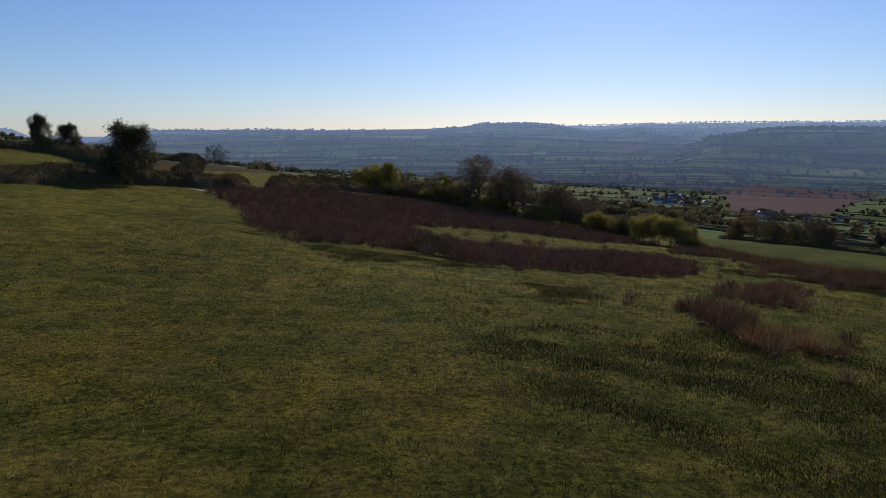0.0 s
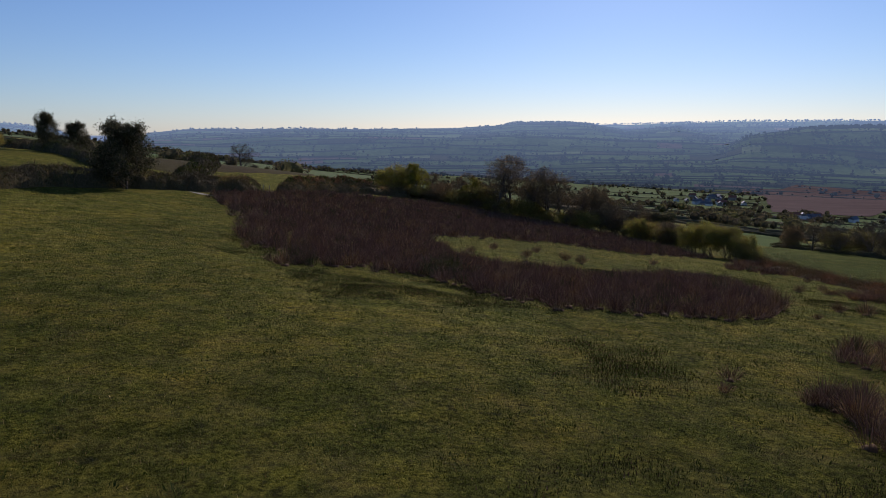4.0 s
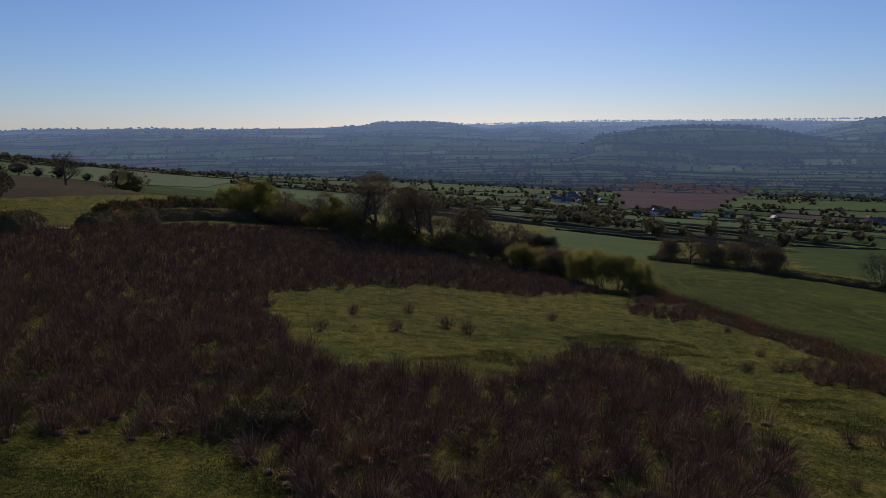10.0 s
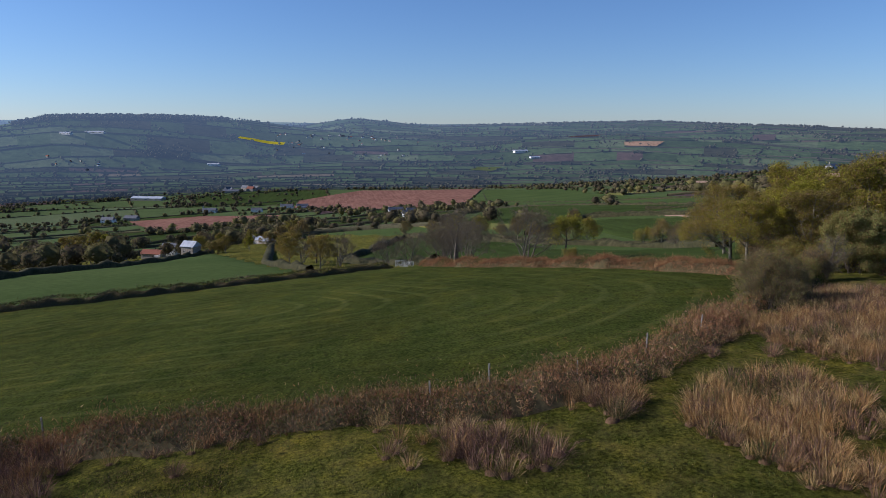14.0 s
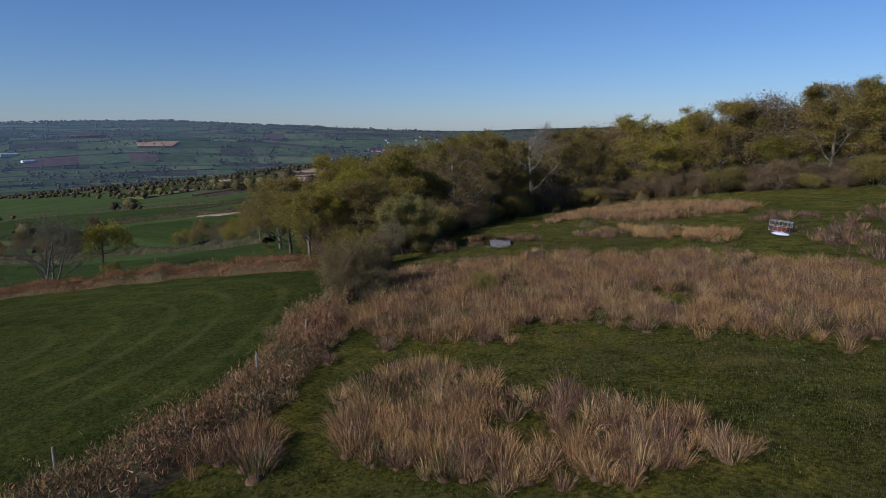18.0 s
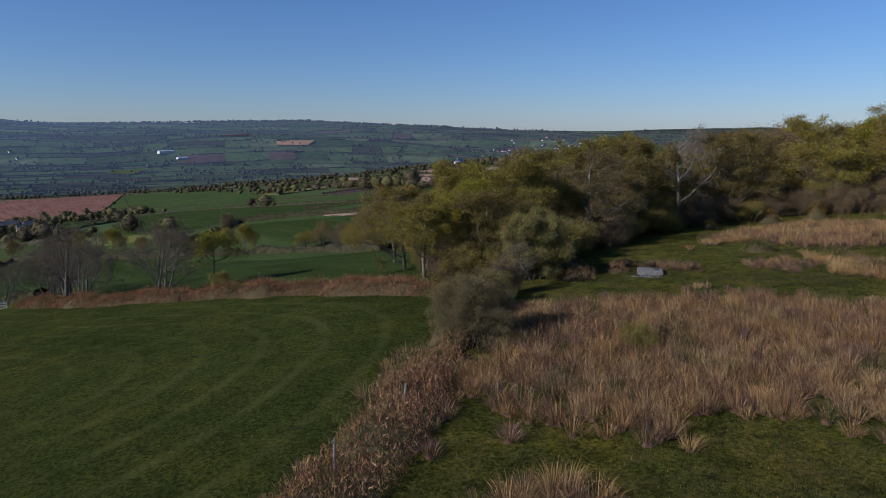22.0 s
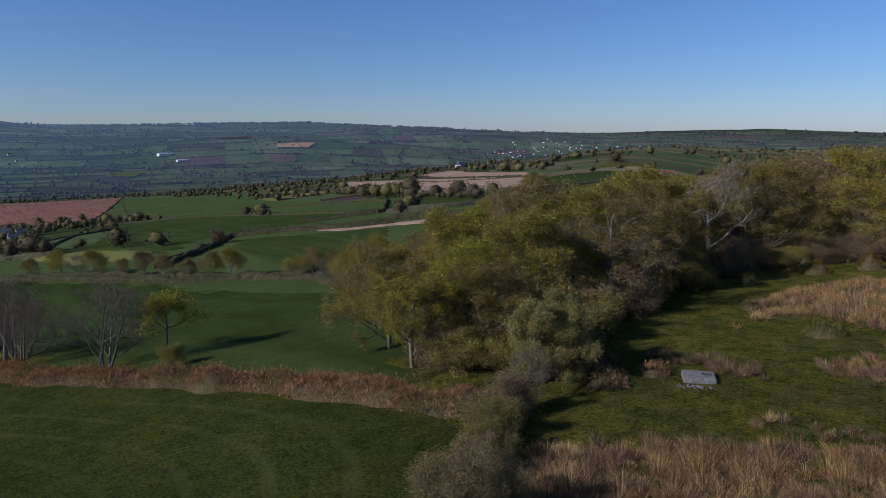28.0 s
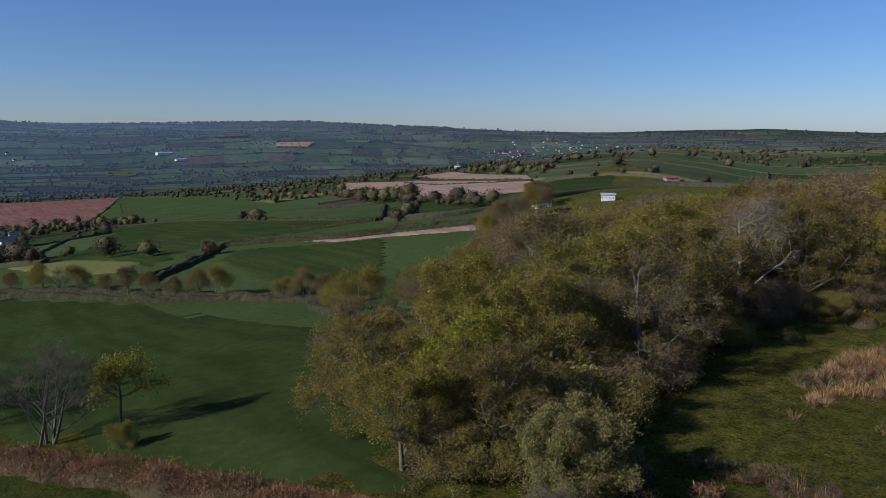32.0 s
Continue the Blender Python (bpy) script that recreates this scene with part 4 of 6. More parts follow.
# boundary trees and the wood
WOOD_EDGE = [(50, 1), (53, -5), (58, -12), (60, -22), (62, -31), (62, -43), (56, -53), (44, -59), (30, -61), (8, -64)]
WR = np.random.RandomState(17)
for x, y, kind, tall in ((64, 0, oak[0], 7.5), (61, -4, oak[1], 8), (66, -6, lime[0], 8), (70, -2, oak[1], 8.5), (66, -14, oak[0], 11), (72, -11, oak[0], 10), (78, -6, oak[2], 8), (63, -20, oak[2], 11),
                         (70, -22, oak[0], 12), (77, -18, lime[0], 10), (66, -31, oak[1], 12), (74, -32, oak[0], 13), (84, -20, oak[2], 10), (68, -42, bare[2], 14), (76, -44, oak[0], 13), (67, -52, oak[1], 13),
                         (59, -60, oak[0], 13), (50, -64, oak[1], 14), (43, -66, lime[0], 10), (36, -68, oak[1], 15), (28, -69, oak[0], 14), (20, -70, oak[2], 14), (12, -72, oak[1], 14.5), (4, -73, oak[0], 14),
                         (86, -32, oak[2], 11), (95, -30, oak[1], 9), (92, -22, oak[2], 9), (102, -28, oak[0], 8), (110, -34, oak[1], 8)):
    plant(kind, x, y, tall * WR.uniform(0.9, 1.04), rr=WR, wide=1.15, group="trees of the wood")
for x in np.arange(4, 118, 7.5):
    for y in np.arange(-112, -36, 8.0):
        px, py = x + WR.uniform(-2.5, 2.5), y + WR.uniform(-2.5, 2.5)
        edge_y = np.interp(px, [6, 30, 44, 56, 62, 66, 90, 120], [-76, -73, -70, -66, -58, -50, -40, -44])
        if py < edge_y and py > -122 + 0.2 * (px - 60):
            pick = WR.rand()
            plant(deep[0] if pick < 0.27 else deep[1] if pick < 0.64 else deep[2] if pick < 0.92 else lime[0] if pick < 0.95 else deep[2], px, py, WR.uniform(9.5, 13.5) * (1.0 if px < 45 else 0.95), rr=WR, wide=1.3, group="trees of the wood")
for x, y in along(WOOD_EDGE, 3.2)[2:]:
    px, py = x + 3.0 + WR.uniform(-1, 1), y - 1.5 + WR.uniform(-1, 1)
    plant(scrub[WR.randint(0, 2)], px, py, WR.uniform(2.2, 4.6), rr=WR, wide=1.2, group="undergrowth at the wood edge")
    plant(scrub[WR.randint(0, 2)], px + 4 + WR.uniform(-1, 1), py - 3, WR.uniform(3.0, 5.0), rr=WR, wide=1.3, group="undergrowth at the wood edge")
for x, y, h in ((62, -1, 3.2), (64.5, -2.5, 3.6), (67, -3, 3), (60, -1.5, 3), (58.5, -6.5, 4), (60.5, -9, 4.2), (63, -7, 4), (69, -5, 3.4), (59.5, -13, 3.6), (57, -4, 3)):
    plant(scrub[WR.randint(0, 2)], x, y, h, rr=WR, wide=1.2, group="undergrowth at the wood edge")
plant(willow[0], 54.5, -3.4, 5.6, 20)
plant(thorn[0], 44.3, 11.0, 4.2, 10)
for x, y, k, h in ((47.5, 8.0, 0, 2.4), (50, 5.0, 1, 2.6), (51.8, 2.2, 0, 2.8), (46.0, 9.6, 1, 2.0), (48.5, 6.5, 1, 2.2)):
    plant(scrub[k], x, y, h, rr=WR)
plant(bare[0], 52.2, 0.8, 4.2, 40, label="small bare tree with pale stems in the hedge")
plant(scrub[1], 37.0, 7.0, 1.6, 0, label="low green willow scrub among dry rushes")

# trees on the far bank and in the fields below
for x, y, kind, h in ((90.5, 14.6, bare[1], 9.5), (88.5, 10, gaunt[0], 6.8), (83.4, 10.8, ybush[0], 2.2), (104, 20, bare[1], 9), (110, 21, bare[0], 10.5), (113, 20, bare[0], 10), (116, 22, bare[1], 9), (119, 20, bare[0], 9.5),
                      (128, 20, bare[1], 7.5), (134, 26, bare[1], 8), (141, 30, bare[1], 7.5), (160, 40, bare[1], 9), (152, 44, oak[1], 8), (171, 52, oak[1], 9)):
    plant(kind, x, y, h, rr=WR, group="trees on the field bank")
for x, y in along([(262, 14), (244, 1), (203, -20), (173, -31), (154, -37), (120, -26), (108, -24)], 7.5):
    if WR.rand() < 0.85:
        pick = WR.rand()
        plant(deep[0] if pick < 0.4 else deep[1] if pick < 0.75 else bare[1], x + WR.uniform(-2, 2), y + WR.uniform(-2, 2), WR.uniform(5, 8.5), rr=WR, group="row of trees below the corn field")
for x, y in along([(229, -24), (262, -52), (286, -66), (273, -81), (245, -96), (236, -110), (212, -128)], 13):
    if WR.rand() < 0.5:
        plant(bare[1] if WR.rand() < 0.6 else scrub[0], x, y, WR.uniform(3.5, 6), rr=WR, group="trees along the lane")
for x, y in along([(130, -60), (160, -90), (190, -130), (230, -180)], 9):
    plant(deep[WR.randint(0, 3)], x + WR.uniform(-6, 6), y + WR.uniform(-6, 6), WR.uniform(8, 12), rr=WR, group="trees of the wood")

# the clump on the north boundary
for x, y, kind, h in ((-16, 163, ybush[0], 7), (-19.5, 166, ybush[0], 5.6), (-12.5, 162, lime[0], 7.5), (-9, 162, bare[3], 6.5), (-6, 160, scrub[0], 5), (-3, 158, bare[3], 7.5), (0, 157, lime[0], 6.5), (3, 154, scrub[1], 6), (5.2, 151, bare[3], 12.5), (8.6, 152, bare[3], 13),
                      (11.5, 151, bare[3], 9.5), (13.5, 150, bare[3], 10), (16.2, 148, bare[3], 11.8), (19, 149, bare[3], 11.5), (21.5, 147, bare[3], 9), (23.5, 147, bare[3], 9.2), (26, 145, bare[3], 8.2), (28, 143, bare[3], 8), (30, 141, bare[1], 7.5), (31.5, 138, bare[3], 7.2),
                      (33, 136, scrub[0], 6.2), (35, 135, holly[0], 6), (30, 131, ybush[0], 4.5), (33.5, 126, scrub[1], 4), (38, 118, ybush[0], 5.6), (40, 115.5, ybush[0], 5.2), (36, 120, ybush[0], 5), (42, 113, ybush[0], 4.3), (41, 111, scrub[1], 2.8)):
    plant(kind, x, y, h, rr=WR, wide=1.2 if kind is bare[3] else 1.05, group="trees of the north boundary")
for x, y in along([(-16, 161), (-2, 155), (6, 150), (18, 147), (27, 142), (33, 134), (36, 124)], 2.6):
    plant(scrub[WR.randint(0, 2)] if WR.rand() < 0.85 else ybush[0], x + WR.uniform(-1, 1), y + WR.uniform(-1.5, 1.5), WR.uniform(2.5, 4.8), rr=WR, wide=1.3, group="thorn bushes of the north boundary")
for x, y, kind, h, w in ((-44.8, 97, holly[0], 9.4, 0.88), (-83.6, 141.5, holly[0], 8.2, 0.62), (-79, 143.5, holly[0], 6.8, 0.85), (-105.5, 313.6, lone[0], 15.0, 1.15), (-101, 150, scrub[1], 3.5, 1.0)):
    plant(kind, x, y, h, rr=WR, wide=w)
for x, y, kind, h in ((79, 157, bare[1], 9), (82.5, 151, bare[1], 9.5), (76.5, 163, bare[3], 8), (84, 146, scrub[0], 6), (80, 160, scrub[1], 5.5), (97, 112, bare[3], 8.5), (101, 109, bare[1], 9.5), (104, 105, bare[3], 8), (107, 109, oak[2], 9), (95, 117, scrub[0], 5.5), (111, 105, bare[1], 8.5), (93, 121, scrub[1], 5),
                      (109, 113, bare[3], 8.5), (115, 108, oak[1], 8), (99, 115, scrub[1], 5), (121, 110, bare[1], 8), (76, 172, scrub[0], 6), (82, 165, bare[1], 7), (86, 160, scrub[1], 6), (89, 155, bare[1], 8), (90, 126, bare[1], 7), (94, 118, holly[0], 4.5), (97, 115, holly[0], 4), (106, 120, bare[1], 9), (112, 119, oak[1], 8), (118, 118, bare[0], 9), (126, 117, scrub[1], 5)):
    plant(kind, x, y, h, rr=WR, group="trees of the lower hedge")


# ---- hedge banks ----
M_BANK = rough_solid("bank_litter", (0.05, 0.043, 0.02), (0.115, 0.088, 0.042), 4.0)

def bank(line, width, height, mats, share, seed, label, name="hedge_bank", dense=26, blade=0.27, core=M_BANK, rise=1.0, ragged=1.0):
    """An earth bank under a mass of stems and leaves."""
    rr = np.random.RandomState(seed)
    p = np.array(along(line, min(0.8, 0.12 * math.dist(line[0], line[-1]))))
    t = np.gradient(p, axis=0)
    t /= np.linalg.norm(t, axis=1, keepdims=True) + 1e-9
    nrm = np.column_stack([-t[:, 1], t[:, 0]])
    k = len(p)
    prof = np.linspace(-1, 1, 9)
    p = p + nrm * (0.13 * width * swirl(p[:, 0], p[:, 1], 2.4, seed + 4))[:, None]
    wob = 1 + ragged * (0.38 * swirl(p[:, 0], p[:, 1], 3.1, seed) + 0.22 * swirl(p[:, 0], p[:, 1], 1.3, seed + 1))
    run = np.concatenate([[0], np.cumsum(np.linalg.norm(np.diff(p, axis=0), axis=1))])
    fade = np.sqrt(np.clip(np.minimum(run, run[-1] - run) / min(2.0, run[-1] / 2), 0.02, 1))
    wob = wob * fade
    q = p[:, None, :] + nrm[:, None, :] * (prof[None, :, None] * width / 2 * (0.55 * fade + 0.45 * wob)[:, None, None])
    hgt = height * wob[:, None] * np.clip(1 - np.abs(prof) ** 2.6, 0, 1)[None]
    z = ground_z(q[..., 0], q[..., 1]) + hgt * (0.8 + 0.35 * swirl(q[..., 0], q[..., 1], 0.9, seed)) - 0.08
    e = empty(name, *p[k // 2], gz(*p[k // 2]))
    inv = Matrix.Translation(-e.matrix_world.translation)
    V = np.concatenate([q, z[..., None]], -1).reshape(-1, 3) - np.array(e.matrix_world.translation)
    part("bank", mesh_of("bank", V, grid_faces(k, 9), core, smooth=True), e)
    n = int(run[-1] * width * dense)
    i, s = rr.randint(0, k - 1, n), rr.uniform(-1, 1, n)
    g = rr.rand(n)
    c = p[i] * (1 - g[:, None]) + p[i + 1] * g[:, None] + nrm[i] * (s * width / 2 * fade[i])[:, None] * 1.02
    zz = ground_z(c[:, 0], c[:, 1]) + height * wob[i] * np.clip(1 - np.abs(s) ** 2.6, 0, 1) - 0.12 + rr.exponential(0.12, n) * rise
    b = np.column_stack([c, zz]) - np.array(e.matrix_world.translation)
    d = rr.normal(0, 0.75, (n, 3))
    d[:, 2] = np.abs(d[:, 2]) + 0.35
    d /= np.linalg.norm(d, axis=1, keepdims=True)
    side = np.cross(d, rr.normal(0, 1, (n, 3)))
    side /= np.linalg.norm(side, axis=1, keepdims=True)
    ln = blade * rr.uniform(0.4, 1.5, (n, 1))
    w = ln * rr.uniform(0.03, 0.11, (n, 1)) * (2.0 if blade > 0.4 else 1.0)
    V = np.stack([b - side * w, b + side * w, b + d * ln + side * w * 0.4], 1).reshape(-1, 3)
    patch = 0.5 + 0.5 * swirl(c[:, 0], c[:, 1], 2.6, seed + 2) + rr.normal(0, 0.25, n)
    idx = np.digitize(patch, np.cumsum(share)[:-1])
    part("growth", mesh_of("growth", V, np.arange(len(V)).reshape(-1, 3), mats, np.clip(idx, 0, len(mats) - 1)), e)
    return tagged(e, label, "hedge")


EAST = [(44, 119), (43, 108), (42.4, 95), (41.6, 77), (38.6, 62), (36.6, 52), (35.6, 45), (34.8, 38), (32.8, 31), (34.2, 26), (37.2, 21.5), (40.5, 17), (44, 13)]
bank(EAST, 3.4, 0.62, [M_BRACKEN, M_RUSHBROWN, M_BRAMBLE, M_BRACKEN, M_TWIG], [0.3, 0.2, 0.24, 0.2, 0.06], 3, "overgrown bank of dead bracken and brambles along the field", dense=560, blade=0.17, rise=1.8, ragged=1.6)
bank([(44, 13), (46.5, 10), (49, 6.5), (52, 2)], 2.6, 1.1, [M_BRAMBLE, M_BRACKEN], [0.6, 0.4], 4, "dark bramble bank under thorn bushes", dense=220)
bank([(53, 2), (60, 5), (68, 8), (84, 15.5), (93, 20), (106, 22.5), (121, 25)], 3.2, 1.0, [M_BRACKEN, M_BRACKEN, M_BRAMBLE], [0.5, 0.35, 0.15], 5, "reddish dead bracken bank across the slope", dense=330, blade=0.2)
bank([(123, 30), (120, 38), (115, 50), (108, 68), (103, 88), (95, 106), (88, 125), (80, 152), (74, 178)], 2.2, 1.2, [M_BRAMBLE, M_TWIG], [0.6, 0.4], 6, "low trimmed hedge at the foot of the field", dense=130, blade=0.3, ragged=0.5)
WEST = [(-60, 40), (-55, 62), (-53, 76), (-50.5, 89), (-46, 100), (-40, 108.5), (-34.5, 119)]
bank(WEST, 3.4, 2.1, [M_TWIG, M_BRAMBLE, M_BUDS], [0.55, 0.25, 0.2], 7, "thick dark hedge of thorn and bramble", dense=230, blade=0.3, ragged=0.35)
bank([(-32.6, 124), (-28, 138), (-22, 150), (-12, 160), (-1, 165), (5, 168)], 3.0, 1.6, [M_TWIG, M_BRAMBLE, M_BUDS], [0.55, 0.25, 0.2], 8, "dark boundary hedge beyond a field gap", dense=200, blade=0.3, ragged=0.35)
bank([(-46, 101), (-58, 118), (-72, 132), (-92, 150), (-120, 170), (-160, 190)], 3.4, 1.8, [M_TWIG, M_BRAMBLE], [0.6, 0.4], 9, "dark hedge climbing the hill behind the trees", dense=80, blade=0.4, ragged=0.4)
bank([(-44, 112), (-50, 135), (-60, 165), (-85, 210), (-120, 260)], 3.5, 2.2, [M_TWIG, M_BRAMBLE], [0.6, 0.4], 10, "dark hedge beside the upper field", dense=60, blade=0.45, ragged=0.4)
bank([(-36, 140), (-30, 165), (-18, 185), (6, 200)], 2.5, 1.2, [M_BRAMBLE, M_BRACKEN], [0.5, 0.5], 11, "low hedge beyond the boundary", dense=40, blade=0.6)


# ---- rushes and rough grass ----
def blades(x, y, tall, n, mats, share, seed, width=0.016, lean=0.42, spread=0.26):
    """Tussocks of thin bent blades standing at x, y, in one mesh."""
    rr = np.random.RandomState(seed)
    k = len(x)
    base = land(x, y)
    tl = tall[:, None]
    a0 = rr.uniform(0, 2 * math.pi, (k, n))
    r0 = np.sqrt(rr.rand(k, n)) * spread * 0.45 * tl
    th = lean * np.sqrt(rr.rand(k, n)) * 1.5
    ln = tl * rr.uniform(0.7, 1.12, (k, n))
    ca, sa = np.cos(a0 + rr.normal(0, 0.35, (k, n))), np.sin(a0 + rr.normal(0, 0.35, (k, n)))
    wa = rr.uniform(0, math.pi, (k, n))
    wx, wy = np.cos(wa) * width * (0.6 + tl * 0.6), np.sin(wa) * width * (0.6 + tl * 0.6)
    bx_, by_, z0 = x[:, None] + r0 * np.cos(a0), y[:, None] + r0 * np.sin(a0), (base[:, None] - 0.05) + 0 * th
    t1, t2 = th * 0.7, np.minimum(th * 1.5, 1.75)
    mx_, my_, mz_ = bx_ + ca * np.sin(t1) * ln * 0.6, by_ + sa * np.sin(t1) * ln * 0.6, z0 + np.cos(t1) * ln * 0.6
    tx, ty, tz = mx_ + ca * np.sin(t2) * ln * 0.4, my_ + sa * np.sin(t2) * ln * 0.4, mz_ + np.cos(t2) * ln * 0.4
    V = np.stack([np.stack([bx_, by_, z0], -1), np.stack([mx_ + wx, my_ + wy, mz_], -1), np.stack([tx, ty, tz], -1), np.stack([mx_ - wx, my_ - wy, mz_], -1)], 2).reshape(-1, 3)
    quads = np.arange(k * n * 4).reshape(-1, 4)
    pick = (rr.rand(k, 1) * 0.5 + rr.rand(k, n) * 0.5 < share).astype(int).ravel()
    return V, quads, mats, pick


RUSH_NORTH = [(-37, 105), (-30, 128), (-20, 142), (-1, 156), (20, 150), (32, 124), (36, 111), (24, 104), (14, 107), (2, 101), (-5, 89), (0, 69), (5, 67), (12, 65), (20, 75), (25, 71), (23, 61), (17, 47), (11, 45), (5, 45), (1, 50), (-2, 54), (-7, 55), (-12, 54), (-14, 61), (-20, 70), (-24, 82)]
GREEN_PATCH = [(-5, 89), (3, 100), (13, 98), (29, 102), (31, 92), (19, 77), (5, 69), (0, 73)]
RUSH_SOUTH = [
    ([(27.8, 26.2), (31.5, 22.2), (32.2, 19), (30.8, 17.6), (27.6, 18.2), (25, 20), (23.2, 18), (19.6, 17.2), (17.6, 17.8), (17.4, 20), (18.4, 21.4), (20.4, 23.3), (24.1, 25)], 0.95, 0.8),
    ([(48, 4.5), (45.7, 3), (43.4, -1.8), (39.1, -3.5), (35.4, -5.4), (31, -7.2), (26, -8), (17, -5), (14, 2), (17, 7), (22.7, 8.6), (25, 9.1), (27, 9.6), (29.9, 11.3), (31, 14.2), (34, 15.4), (37.5, 17), (40.5, 14), (43.9, 9.4)], 0.93, 0.78),
    ([(52.6, -19.4), (55.3, -31.9), (53.8, -41.6), (46.3, -44.7), (38.5, -42.5), (35.6, -33.0), (37.7, -30.1), (39.4, -27.3), (45.6, -25.5), (52.1, -26.6)], 0.9, 0.75),
    ([(42.9, -20), (38.2, -20), (31.2, -18.7), (29.8, -14.1), (35, -12.5), (39.3, -14.7)], 0.75, 0.7), ([(53.1, -11.9), (50.6, -13.2), (45.9, -12.2), (45, -10.7), (48.2, -9.8), (52.1, -10.6)], 0.7, 0.55),
    ([(42.8, -4.8), (39.7, -6.3), (36.6, -7.9), (36.1, -6.9), (38.7, -4.6), (42, -3.5)], 0.6, 0.5), ([(44.3, -15.1), (43.8, -17.8), (40.9, -17.3), (39.6, -14.3), (41.3, -12.7)], 0.6, 0.6),
    ([(32.8, 28.7), (31.7, 25.9), (29.4, 27), (28.8, 28.2), (30.8, 28.8)], 0.95, 0.9), ([(31.5, 37), (29.5, 32), (27.5, 30), (25, 32.5), (28, 36)], 0.8, 0.85),
    ([(34.8, 60.1), (36.8, 58.1), (37.1, 52.7), (34.5, 49.6), (30.4, 50.6), (28.2, 52.4), (31.6, 57.2)], 0.9, 0.85), ([(32.9, 75), (39.1, 73), (38.6, 64.3), (35.7, 61.8), (32.9, 65.3), (30.8, 70.9)], 0.5, 0.75),
    ([(40, 112.5), (44, 110), (41, 98), (38, 90.4), (32.8, 94.4)], 0.6, 0.8), ([(11.9, 30.4), (13.7, 31.9), (13.3, 28.3), (11.9, 25.3), (10.2, 25.2)], 0.9, 0.85), ([(8.8, 31.9), (11.6, 33.4), (13.7, 33), (12.9, 31.1), (10.5, 30.4), (8.3, 30.2)], 0.6, 0.5),
    ([(17.6, 40), (24.4, 44.4), (20, 37), (17.4, 32.6), (15.8, 32.6), (14.3, 33.1)], 0.65, 0.75), ([(11.8, 24.7), (14, 26), (14, 22), (11, 22.5)], 0.8, 0.8), ([(20, -10), (34, -30), (16, -46), (0, -30)], 0.4, 0.7), ([(44, 10), (49, 4), (47, 2), (42, 8)], 0.5, 0.8)]


def scatter(poly, gap, seed):
    rr = np.random.RandomState(seed)
    p = np.array(poly, float)
    gx, gy = np.meshgrid(np.arange(p[:, 0].min(), p[:, 0].max(), gap), np.arange(p[:, 1].min(), p[:, 1].max(), gap))
    x, y = gx.ravel() + rr.uniform(-1.1, 1.1, gx.size) * gap, gy.ravel() + rr.uniform(-1.1, 1.1, gx.size) * gap
    k = 0.3 * rr.standard_t(3, (2, gx.size)).clip(-6, 6)
    keep = inside(x + 0.9 * swirl(x, y, 2.4, seed) + k[0], y + 0.9 * swirl(y, x, 2.4, seed + 1) + k[1], poly)
    return x[keep], y[keep], rr


